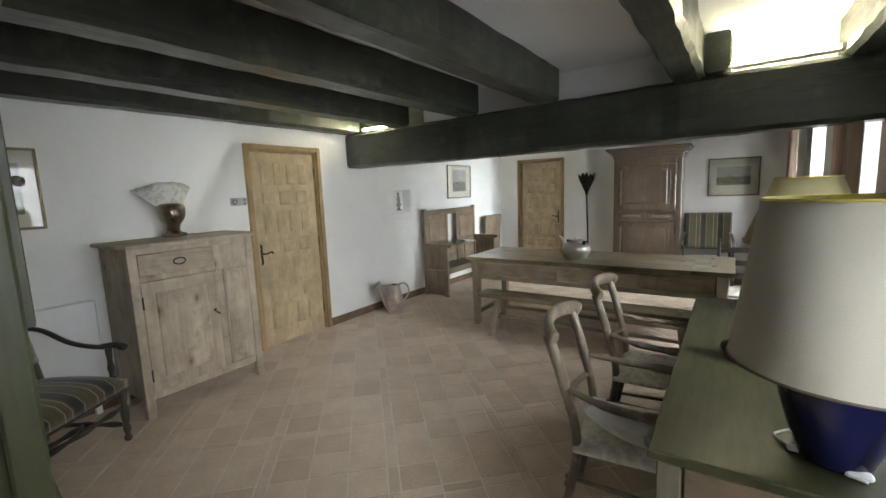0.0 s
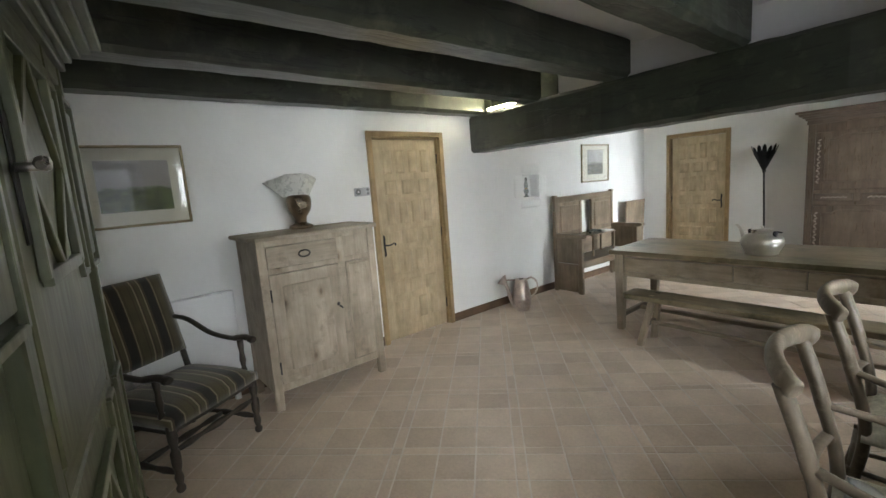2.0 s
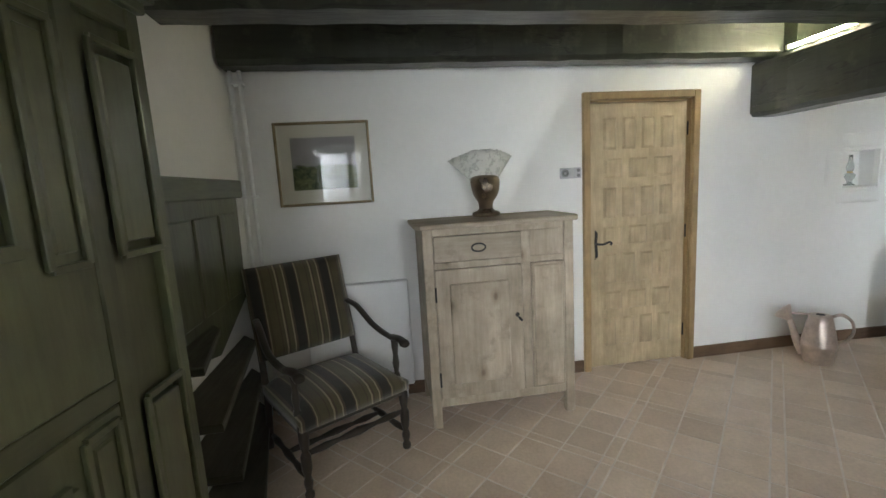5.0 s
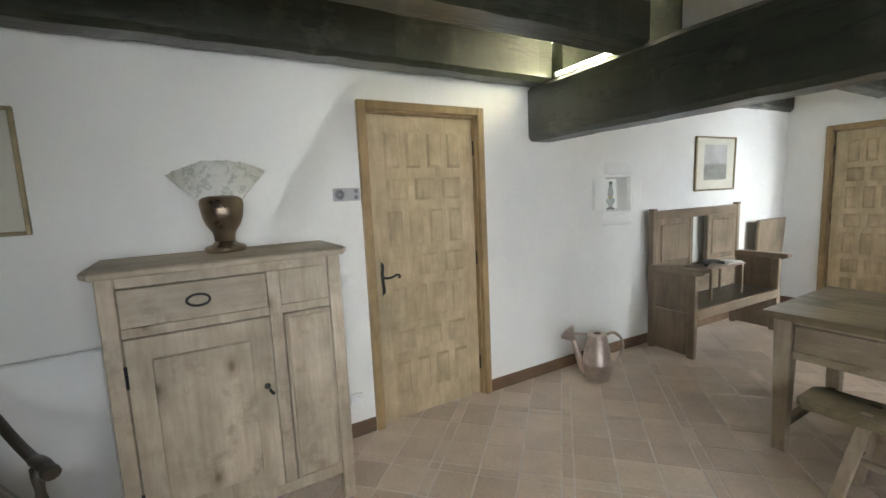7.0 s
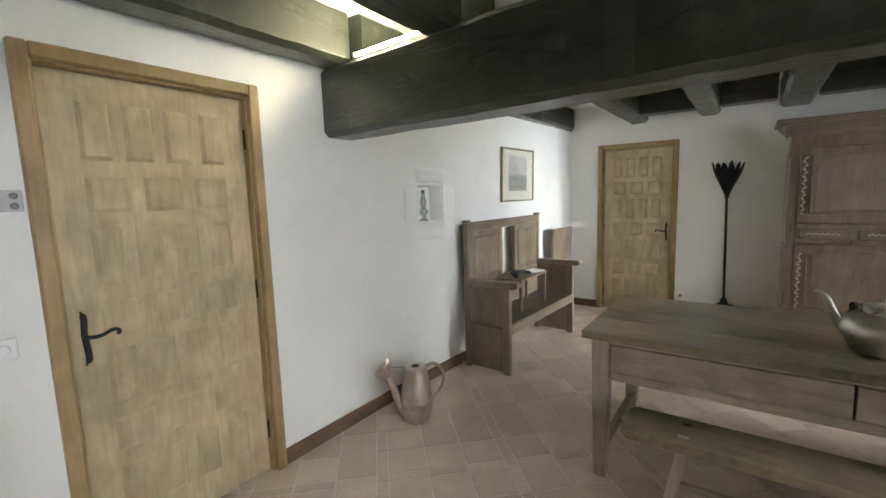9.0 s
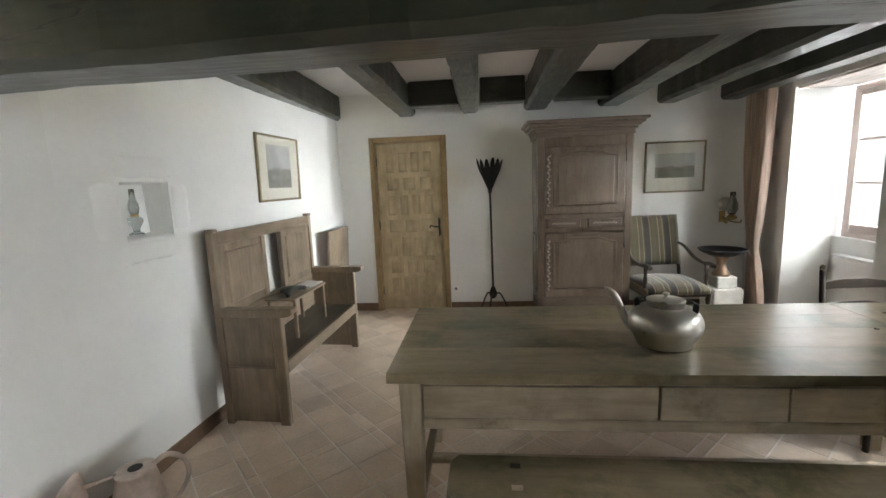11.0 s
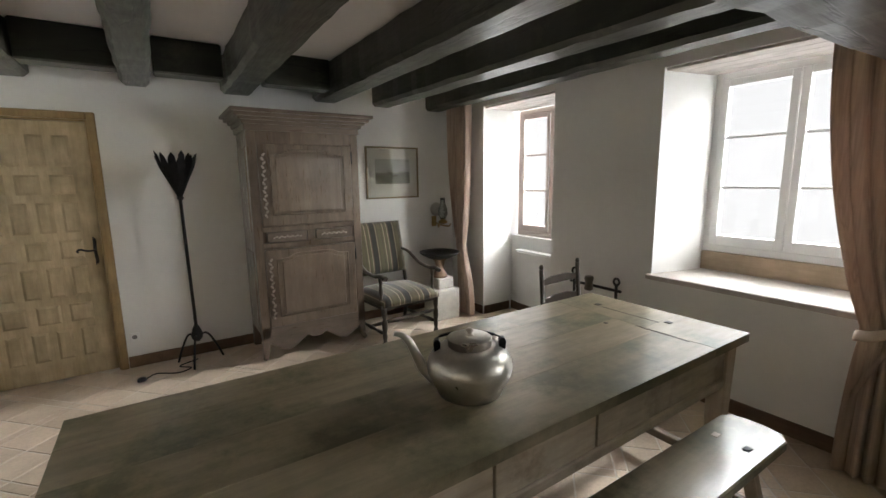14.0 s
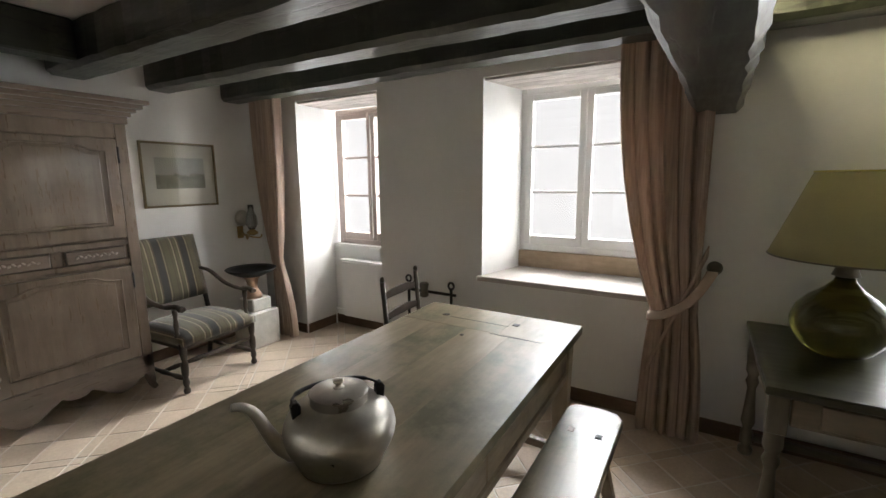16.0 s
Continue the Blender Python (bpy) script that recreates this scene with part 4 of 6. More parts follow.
def chest():
    t = thing("cupboard", pose(-3.845, 1.90, 0, 0, 0, 90), "worn stripped pine cupboard with one drawer and two doors", "cupboard")
    w, d, h = 0.468, 0.49, 1.285
    for sx in (-1, 1):
        part("post", box(B(), (sx * w - 0.06 * (sx > 0), -d, 0), (sx * w + 0.06 * (sx < 0), -d + 0.05, h - 0.03), 0.005), pine_z, t)
        part("back_leg", box(B(), (sx * w - 0.05 * (sx > 0), -0.05, 0), (sx * w + 0.05 * (sx < 0), 0, 0.2), 0.004), pine_z, t)
        part("side", box(B(), (sx * (w - 0.013) - 0.011, -d + 0.05, 0.14), (sx * (w - 0.013) + 0.011, -0.002, h - 0.03), 0.003), pine_z, t)
    for a, b in (((-w + 0.06, -d + 0.012, 0.135), (w - 0.06, -d + 0.04, 0.19)), ((-w + 0.06, -d + 0.012, h - 0.075), (w - 0.06, -d + 0.04, h - 0.03)), ((-w + 0.06, -d + 0.012, h - 0.275), (w - 0.06, -d + 0.04, h - 0.235)), ((0.135, -d + 0.0095, 0.19), (0.19, -d + 0.037, h - 0.075)),
                 ((0.19, -d + 0.016, h - 0.235), (w - 0.06, -d + 0.03, h - 0.075)), ((-w + 0.03, -0.02, 0.14), (w - 0.03, -0.004, h - 0.03)), ((-w + 0.03, -d + 0.04, 0.135), (w - 0.03, -0.02, 0.155))):
        part("rail", box(B(), a, b, 0.003), pine_z, t)
    part("worktop", slab(B(), [(-w - 0.045, 0.0), (-w - 0.045, -d + 0.03), (-w - 0.01, -d - 0.04), (w + 0.01, -d - 0.04), (w + 0.045, -d + 0.03), (w + 0.045, 0.0)], h - 0.03, h, "xy", 0.007), pine_y, t, "worn overhanging top with clipped corners")
    dr = part("drawer", box(B(), (-w + 0.063, -d + 0.0, h - 0.232), (0.132, -d + 0.03, h - 0.078), 0.004), pine_y, t)
    part("pull", tube(B(), [(-0.135 + 0.042 * math.cos(a) , -d - 0.012, h - 0.155 + 0.024 * math.sin(a)) for a in (2 * math.pi * k / 20 for k in range(21))], 0.005, 8), iron, dr, "oval iron ring pull")
    for a, b, nm in ((-w + 0.063, 0.132, "door"), (0.193, w - 0.063, "door")):
        door = part(nm, box(B(), (a, -d + 0.002, 0.193), (b, -d + 0.03, h - 0.278), 0.004), pine_z, t)
        fr = B()
        s = 0.085 if b - a > 0.3 else 0.012
        box(fr, (a + s, -d - 0.006, 0.196 + s), (b - s, -d + 0.01, h - 0.282 - s), 0.007)
        part("field", fr, pine_z, door, "raised pine field with knots")
    for z in (0.32, 0.86):
        part("hinge", tube(B(), ((-w + 0.062, -d - 0.003, z - 0.045), (-w + 0.062, -d - 0.003, z + 0.045)), 0.006, 8), iron, t, "small worn iron hinge")
    part("keyhole", lathe(B(), [(0.012, 0), (0.014, 0.003), (0.004, 0.004)], 14, m=Matrix.Translation((0.095, -d + 0.002, 0.69)) @ Matrix.Rotation(math.pi / 2, 4, "X")), dark_inlay_and_shade, t)
    part("latch", tube(B(), ((0.105, -d + 0.01, 0.67), (0.105, -d - 0.02, 0.67), (0.118, -d - 0.022, 0.655)), 0.007, 8), iron, t, "small iron turn latch")
    return t


chest()
fan_glass = bpy.data.materials.new("fan_glass")
nt, p = nodes_of(fan_glass)
co, _ = coords(nt, spread=1.0)
lace = ramp(nt, noise_of(nt, co, 22, 4, 0.7), [(0.5, (0.72, 0.71, 0.65)), (0.6, (0.42, 0.42, 0.37)), (0.66, (0.7, 0.69, 0.62))])
nt.links.new(lace, p.inputs["Base Color"])
p.inputs["Transmission Weight"].default_value, p.inputs["Roughness"].default_value, p.inputs["Alpha"].default_value = 0.2, 0.5, 0.72
bump(nt, p, noise_of(nt, co, 28, 4), 0.8, 0.01)


bronze = surface("bronze", (0.23, 0.18, 0.125), 0.3, 0.85, 0.3, 9, 0.5, 30)


def vase():
    t = thing("vase", pose(-3.70, 1.91, 1.286, 0, 0, 90), "bronze head shaped vase holding a translucent white fan", "vase")
    part("foot", lathe(B(), [(0.088, 0), (0.094, 0.006), (0.094, 0.02), (0.086, 0.028), (0.06, 0.036), (0.046, 0.05)], 28), bronze, t, "round polished bronze foot")
    bm = lathe(B(), [(0.046, 0.048), (0.048, 0.075), (0.052, 0.095), (0.062, 0.11), (0.078, 0.135), (0.088, 0.165), (0.094, 0.2), (0.098, 0.232), (0.094, 0.252), (0.084, 0.262), (0.06, 0.27), (0.02, 0.272)], 28)
    for v in bm.verts:
        v.co.y = v.co.y * 0.88 - 0.018 * math.exp(-((v.co.z - 0.17) / 0.06) ** 2) * (v.co.y < 0)
    part("cup", bm, bronze, t, "plain head shaped bronze cup")
    bm, n, m = B(), 29, 5
    rng = random.Random(4)
    rows = []
    for k in range(m):
        f = k / (m - 1)
        row = []
        for i in range(n):
            u = -1 + 2 * i / (n - 1)
            x = u * (0.088 + (0.135 + 0.014 * (u > 0)) * f)
            lift = 0.185 - 0.028 * u * u + 0.02 * (u < -0.2) * (u + 0.2) + rng.uniform(-0.004, 0.004)
            back = 0.012 + 0.135 * f * u * u + (0.0035 if i % 2 else -0.0035) * f
            row.append(bm.verts.new((x, back, 0.258 - 0.02 * u * u + lift * f)))
        rows.append(row)
    for lo, hi in zip(rows, rows[1:]):
        for i in range(n - 1):
            bm.faces.new((lo[i], lo[i + 1], hi[i + 1], hi[i])).smooth = True
    fan = part("fan", bm, fan_glass, t, "translucent lacy white fan")
    so = fan.modifiers.new("thickness", "SOLIDIFY")
    so.thickness = 0.002
    return t


vase()

# ---- dark armoire by the stair ----
armoire_wood = wood("armoire_wood", (0.038, 0.044, 0.018), (0.11, 0.116, 0.056), "z", 0.4, None, 1.0, 0.12, coat=0.5, coat_rough=0.2)
armoire_x = wood("armoire_x", (0.038, 0.044, 0.018), (0.11, 0.116, 0.056), "x", 0.4, None, 1.0, 0.12, coat=0.5, coat_rough=0.2)
steel = surface("steel", (0.5, 0.49, 0.46), 0.3, 0.95, 0.2, 20)


def strip(bm, p0, p1, w, y, depth):
    """A thin moulding on an upright face, from p0 to p1 (x, z)."""
    a, b = Vector((p0[0], p0[1])), Vector((p1[0], p1[1]))
    d = (b - a).normalized()
    n = Vector((-d.y, d.x)) * w / 2
    q = [a + n, b + n, b - n, a - n]
    return slab(bm, [(v.x, v.y) for v in q], y, y - depth, "xz", 0.002)


def beads(parent, name, x0, x1, z0, z1, w, y, depth):
    """Four moulding strips round a field, each a part."""
    for p, q in (((x0, z0), (x1, z0)), ((x0, z1), (x1, z1)), ((x0, z0), (x0, z1)), ((x1, z0), (x1, z1))):
        part(name, strip(B(), p, q, w, y, depth), armoire_wood, parent)


def dark_armoire():
    """Local x runs along the front from the stair side, the front faces -y."""
    t = thing("dark_armoire", pose(-0.86, 0.405, 0, 0, 0, 180 - 6.6), "tall dark green-brown armoire with diamond panelled doors and cornice", "wardrobe")
    W, d, h = 1.42, 0.55, 2.16
    part("carcass", box(B(), (0.02, 0.03, 0.1), (W - 0.012, d, h - 0.14), 0.004), armoire_wood, t)
    for a, b in ((0.0, 0.05), (0.36, 0.42), (1.12, 1.18), (W - 0.05, W)):
        part("stile", box(B(), (a, 0.0, 0), (b, 0.05, h - 0.13), 0.005), armoire_wood, t)
    for a, b in ((0.1, 0.2), (h - 0.19, h - 0.13)):
        part("rail", box(B(), (0.05, 0.004, a), (W - 0.05, 0.04, b), 0.004), armoire_x, t)
    part("cornice", cornice(B(), 0, W, 0, d, h - 0.13, ((0.015, 0.035), (0.035, 0.025), (0.06, 0.025), (0.09, 0.025), (0.12, 0.03))), armoire_x, t, "broad stepped cornice")
    for x0, x1, z0, z1, f0, f1 in ((0.43, 1.11, 1.09, h - 0.20, 1.43, 1.90), (0.43, 1.11, 0.21, 1.03, 0.33, 0.93)):
        dr = part("door", box(B(), (x0, -0.004, z0), (x1, 0.03, z1), 0.005), armoire_wood, t, "dark door with a diamond moulded field")
        fx0, fx1, fz0, fz1 = 0.535, 0.925, f0, f1
        beads(dr, "frame_moulding", fx0, fx1, fz0, fz1, 0.03, -0.004, 0.018)
        cx, cz = (fx0 + fx1) / 2, (fz0 + fz1) / 2
        for p, q in (((cx, fz0), (fx1, cz)), ((fx1, cz), (cx, fz1)), ((cx, fz1), (fx0, cz)), ((fx0, cz), (cx, fz0))):
            part("diamond_moulding", strip(B(), p, q, 0.022, -0.004, 0.0145), armoire_wood, dr)
        bm = B()
        k = 0.82
        pts = [(cx, cz - (cz - fz0) * k), (cx + (fx1 - cx) * k, cz), (cx, cz + (fz1 - cz) * k), (cx - (cx - fx0) * k, cz)]
        vs = [bm.verts.new((u, -0.004, v)) for u, v in pts]
        top = bm.verts.new((cx, -0.026, cz))
        for i in range(4):
            bm.faces.new((vs[i], vs[(i + 1) % 4], top))
        bm.faces.new(vs[::-1])
        bmesh.ops.recalc_face_normals(bm, faces=bm.faces)
        part("diamond_point", bm, armoire_wood, dr)
    for x0, x1 in ((0.07, 0.34), (0.985, 1.085), (1.195, 1.355)):
        for z0, z1 in ((1.38, h - 0.26), (0.26, 1.0)):
            beads(part("side_field", box(B(), (x0 + 0.02, -0.011, z0 + 0.03), (x1 - 0.02, 0.02, z1 - 0.03), 0.005), armoire_wood, t), "bead", x0, x1, z0, z1, 0.018, -0.003, 0.014)
    part("middle_rail", box(B(), (0.42, 0.0, 1.03), (1.12, 0.035, 1.09), 0.004), armoire_x, t)
    for z0, z1 in ((1.1, h - 0.29), (0.24, 1.02)):
        part("end_panel", box(B(), (W - 0.014, 0.12, z0), (W - 0.004, d - 0.1, z1), 0.006), armoire_wood, t)
    part("latch", tube(tube(B(), ((0.5, -0.0, 1.64), (0.5, -0.05, 1.64)), 0.008, 8), curve_pts(((0.5, -0.05, 1.64), (0.46, -0.056, 1.645), (0.415, -0.058, 1.64), (0.40, -0.058, 1.635)), 5), [0.009] * 10 + [0.012] * 4 + [0.008] * 2, 8), steel, t, "bright steel lever latch")
    part("lock_plate", box(B(), (0.482, -0.008, 1.5), (0.516, -0.003, 1.74), 0.003), iron, t, "tall worn iron lock plate")
    return t


dark_armoire()

# ---- stair in the corner ----
stair_wood = wood("stair_wood", (0.03, 0.026, 0.017), (0.085, 0.073, 0.05), "x", 0.5)


def stair():
    t = thing("stair", pose(-3.2, 0.31, 0), "dark wooden winding stair with a panelled underside", "stairs")
    for k, (z, l, r, dep) in enumerate(((0.16, -0.52, 0.60, 0.26), (0.42, -0.46, 0.66, 0.22), (0.66, -0.40, 0.70, 0.19), (0.9, 0.1, 0.72, 0.16))):
        part("tread", slab(B(), [(l, 0.002), (r, 0.002), (r, dep + 0.05), (l + 0.12, 0.10)], z - 0.035, z, "xy", 0.005), stair_wood, t, "dark wedge shaped winder tread")
    pan = part("panel", slab(B(), [(0.62, 0.84), (0.62, 1.50), (-0.44, 1.53), (-0.40, 0.90), (0.1, 0.72)], 0.005, 0.045, "xz", 0.004), armoire_wood, t, "dark panelled stair string")
    for a, b in ((-0.35, -0.08), (-0.04, 0.24), (0.28, 0.56)):
        part("field", box(B(), (a, 0.04, 0.95), (b, 0.056, 1.42), 0.008), armoire_wood, pan)
    part("cap", box(B(), (-0.47, 0.0, 1.50), (0.66, 0.075, 1.605), 0.008), armoire_x, t, "thick dark cap rail")
    return t


stair()
pipe_t = thing("pipe", pose(-3.83, 0.345, 0), "white painted heating pipes rising in the corner", "pipe")
for k in range(2):
    part("riser", tube(B(), ((0.02 + 0.0 * k, 0.01 + 0.055 * k, 0.0), (0.02, 0.01 + 0.055 * k, 2.545)), 0.013, 10), white_paint, pipe_t)
for z in (0.6, 1.5, 2.2):
    part("clip", box(B(), (-0.045, 0.0, z - 0.008), (0.036, 0.08, z + 0.008), 0.003), white_paint, pipe_t)
heater = thing("heater", pose(-3.86, 1.07, 0.1), "flat white panel heater fixed low on the wall", "heater")
bx("panel", (0.0, -0.42, 0.0), (0.05, 0.29, 0.77), white_paint, heater, 0.008)
bx("foot", (0.0, -0.36, -0.1), (0.04, -0.32, 0.0), white_paint, heater, 0.003)
bx("foot", (0.0, 0.20, -0.1), (0.04, 0.24, 0.0), white_paint, heater, 0.003)

# ---- framed pictures ----
gilt = surface("gilt", (0.22, 0.175, 0.095), 0.4, 0.5, 0.25, 20)
dark_frame = surface("dark_frame", (0.13, 0.11, 0.08), 0.4, 0, 0.25, 20)
mount_card = surface("mount_card", (0.72, 0.69, 0.58), 0.85, 0, 0.04, 4)
picture_glass = bpy.data.materials.new("picture_glass")
nt, p = nodes_of(picture_glass)
p.inputs["Transmission Weight"].default_value, p.inputs["Roughness"].default_value, p.inputs["IOR"].default_value = 1.0, 0.03, 1.45


def landscape(name, sky_c, hill, field):
    """A soft washed landscape: sky above a ragged skyline, fields below."""
    m = bpy.data.materials.new(name)
    nt, p = nodes_of(m)
    co, _ = coords(nt, spread=3.0)
    tc = nt.nodes.new("ShaderNodeTexCoord")
    sep = nt.nodes.new("ShaderNodeSeparateXYZ")
    nt.links.new(tc.outputs["Generated"], sep.inputs[0])
    rag = noise_of(nt, co, 9, 6, 0.7)
    add = nt.nodes.new("ShaderNodeMath")
    add.operation = "MULTIPLY_ADD"
    nt.links.new(rag, add.inputs[0])
    add.inputs[1].default_value = 0.55
    nt.links.new(sep.outputs[2], add.inputs[2])
    ground = ramp(nt, noise_of(nt, co, 24, 6, 0.7), [(0.35, hill), (0.65, field)])
    clouds = ramp(nt, noise_of(nt, co, 6, 5), [(0.35, tuple(c * 0.75 for c in sky_c)), (0.65, sky_c)])
    edge = ramp(nt, add.outputs[0], [(0.70, (0, 0, 0)), (0.76, (1, 1, 1))])
    nt.links.new(mixed(nt, ground, clouds, edge), p.inputs["Base Color"])
    p.inputs["Roughness"].default_value = 0.8
    return m


def picture(m, w, h, mat_frame, art, mx, mb, mt, label):
    """A glazed picture hung on a wall, facing -y."""
    t = thing("picture", m, label, "picture", "framed landscapes")
    fr = B()
    f = 0.018
    for a, b in (((-w / 2, -0.024, -h / 2), (-w / 2 + f, 0, h / 2)), ((w / 2 - f, -0.024, -h / 2), (w / 2, 0, h / 2)), ((-w / 2 + f, -0.024, -h / 2), (w / 2 - f, 0, -h / 2 + f)), ((-w / 2 + f, -0.024, h / 2 - f), (w / 2 - f, 0, h / 2))):
        box(fr, a, b, 0.004)
    part("frame", fr, mat_frame, t)
    part("mount", box(B(), (-w / 2 + f, -0.010, -h / 2 + f), (w / 2 - f, -0.004, h / 2 - f)), mount_card, t, "cream card mount")
    part("print", box(B(), (-w / 2 + mx, -0.0125, -h / 2 + mb), (w / 2 - mx, -0.0102, h / 2 - mt)), art, t, "soft landscape print")
    g = part("glass", box(B(), (-w / 2 + f, -0.018, -h / 2 + f), (w / 2 - f, -0.016, h / 2 - f)), picture_glass, t)
    g.visible_shadow = False
    return t


picture(pose(XL, 0.865, 1.692, 0, 0, 90), 0.615, 0.545, gilt, landscape("green_landscape", (0.42, 0.40, 0.39), (0.03, 0.045, 0.02), (0.20, 0.22, 0.10)), 0.10, 0.105, 0.10, "landscape in green and grey in a gilt frame")
Q = LEAN @ pose(0.003, 6.505 - 4.6, 1.703, 1.0, 0, 90)
picture(Q, 0.69, 0.545, gilt, landscape("grey_landscape", (0.5, 0.5, 0.48), (0.12, 0.12, 0.11), (0.3, 0.3, 0.28)), 0.15, 0.11, 0.08, "grey engraving with a tower in a gilt frame")
picture(pose(0.073, YF, 1.605), 0.64, 0.555, gilt, landscape("brown_landscape", (0.52, 0.51, 0.43), (0.09, 0.085, 0.055), (0.32, 0.30, 0.22)), 0.11, 0.16, 0.13, "brown landscape engraving in a thin gilt frame")

# ---- settle with its clutter ----
settle_z = wood("settle_z", (0.15, 0.115, 0.08), (0.34, 0.265, 0.19), "z", 0.42)
settle_x = wood("settle_x", (0.15, 0.115, 0.08), (0.34, 0.265, 0.19), "x", 0.4)
settle_dark = wood("settle_dark", (0.03, 0.028, 0.018), (0.085, 0.075, 0.05), "x", 0.36)


def settle():
    """Local x runs along the wall to the north, the front faces -y."""
    t = thing("settle", pose(-3.775, 5.40, 0, 0, 0, 90 - 2.6), "worn oak settle with panelled back and solid ends", "bench")
    L, d, hs, ha, hb = 1.40, 0.45, 0.43, 0.76, 1.275
    for x0 in (0.0, L - 0.045):
        end = part("end_panel", box(B(), (x0, -d, 0.0), (x0 + 0.045, -d + 0.07, ha - 0.02), 0.006), settle_z, t, "solid oak end")
        part("board", box(B(), (x0 + 0.008, -d + 0.07, 0.40), (x0 + 0.037, -0.03, ha - 0.02), 0.003), settle_z, end)
        part("board", box(B(), (x0 + 0.008, -d + 0.07, 0.02), (x0 + 0.037, -0.03, 0.392), 0.003), settle_z, end)
        part("rear_stile", box(B(), (x0, -0.05, 0.0), (x0 + 0.045, 0.0, hb), 0.004), settle_z, end)
        part("armrest", slab(B(), [(-d - 0.07, ha - 0.01), (-d - 0.085, ha + 0.005), (-d - 0.08, ha + 0.028), (-d - 0.05, ha + 0.035), (-0.05, ha + 0.03), (-0.05, ha - 0.02), (-d - 0.03, ha - 0.02)], x0 - 0.02, x0 + 0.065, "yz", 0.004), settle_z, end, "thick scrolled armrest")
    part("seat", box(B(), (0.045, -d + 0.01, hs - 0.03), (L - 0.045, -0.04, hs), 0.005), settle_dark, t, "dark polished seat board")
    part("seat_rail", box(B(), (0.045, -d, hs - 0.085), (L - 0.045, -d + 0.03, hs + 0.003), 0.006), settle_x, t)
    part("top_rail", box(B(), (0.045, -0.045, hb - 0.085), (L - 0.045, -0.005, hb), 0.006), settle_x, t)
    part("back_rail", box(B(), (0.045, -0.045, hs), (L - 0.045, -0.01, hs + 0.30), 0.005), settle_x, t)
    for a, b in ((0.045, 0.60), (0.84, L - 0.045)):
        bp = part("back_panel", box(B(), (a, -0.038, hs + 0.30), (b, -0.012, hb - 0.085), 0.003), settle_z, t)
        part("field", box(B(), (a + 0.07, -0.052, hs + 0.36), (b - 0.06, -0.03, hb - 0.13), 0.01), settle_z, bp)
        part("stile", box(B(), (b - 0.05 if a < 0.3 else a, -0.047, hs + 0.30), (b if a < 0.3 else a + 0.05, -0.006, hb - 0.085), 0.004), settle_z, bp)
    part("knob", box(B(), (-0.006, -0.056, hb), (0.052, 0.002, hb + 0.022), 0.006), settle_z, t)
    part("knob", box(B(), (L - 0.052, -0.056, hb), (L + 0.006, 0.002, hb + 0.022), 0.006), settle_z, t)
    return t


settle()
board_t = tagged(bx("wooden_board", (-0.28, -0.05, 0.0), (0.28, -0.02, 1.085), settle_z, None, 0.006), "plain brown wooden board leaning on the wall", "board")
board_t.matrix_world = pose(-3.70, 7.40, 0.001, 3, 0, 87.4)
stand = thing("small_stand", pose(-3.53, 6.10, 0.431, 0, 0, 87.4), "small thin legged stand placed on the settle seat", "stand")
bx("top", (-0.28, -0.12, 0.285), (0.28, 0.12, 0.30), settle_x, stand, 0.003)
for sx in (-1, 1):
    for sy in (-1, 1):
        bx("leg", (sx * 0.25 - 0.012, sy * 0.1 - 0.012, 0), (sx * 0.25 + 0.012, sy * 0.1 + 0.012, 0.285), settle_z, stand, 0.003)
leather = surface("leather", (0.035, 0.042, 0.04), 0.5, 0, 0.3, 14, 0.4, 60)
paper = surface("paper", (0.6, 0.6, 0.58), 0.8, 0, 0.06)
gl = B()
for k in range(5):
    tube(gl, curve_pts(((-0.16 + 0.03 * k, -0.05 + 0.02 * k, 0.02), (-0.05, -0.03 + 0.02 * k, 0.05 - 0.004 * k), (0.07, -0.02 + 0.018 * k, 0.03), (0.12 - 0.02 * k, -0.06 + 0.03 * k, 0.016)), 5), [0.016] * 15 + [0.01], 8)
ob = tagged(part("leather_bag", gl, leather), "crumpled dark green leather bag on a small stand", "bag")
ob.matrix_world = pose(-3.53, 6.0, 0.732, 0, 0, 87)
ob = tagged(bx("booklet", (-0.1, -0.075, 0), (0.1, 0.075, 0.012), paper, None, 0.002), "pale paper booklet lying on a small stand", "book")
ob.matrix_world = pose(-3.51, 6.28, 0.732, 0, 0, 80)

# ---- watering can ----
can_metal = surface("can_metal", (0.60, 0.51, 0.45), 0.38, 0.85, 0.25, 12, 0.35, 50)
can = thing("watering_can", pose(-3.56, 4.44, 0, 0, 0, -140) @ Matrix.Diagonal((1, 1, 1.2, 1)), "old dented copper watering can standing on the floor", "watering can")
part("body", lathe(B(), [(0.085, 0), (0.09, 0.006), (0.098, 0.03), (0.108, 0.09), (0.11, 0.11), (0.114, 0.118), (0.11, 0.128), (0.098, 0.2), (0.08, 0.27), (0.072, 0.30), (0.078, 0.308), (0.06, 0.312), (0.03, 0.312)], 28), can_metal, can)
# the top is closed; this disc paints the hole's inner shade
part("opening", lathe(B(), [(0.028, 0.3125), (0.028, 0.3145)], 16), dark_inlay_and_shade, can, "near-black disc painting the shade of the filling hole")
part("spout", tube(B(), curve_pts(((0.088, 0, 0.05), (0.128, 0, 0.12), (0.156, 0, 0.20), (0.185, 0, 0.268)), 6), [0.034 - 0.0009 * i for i in range(19)], 12), can_metal, can)
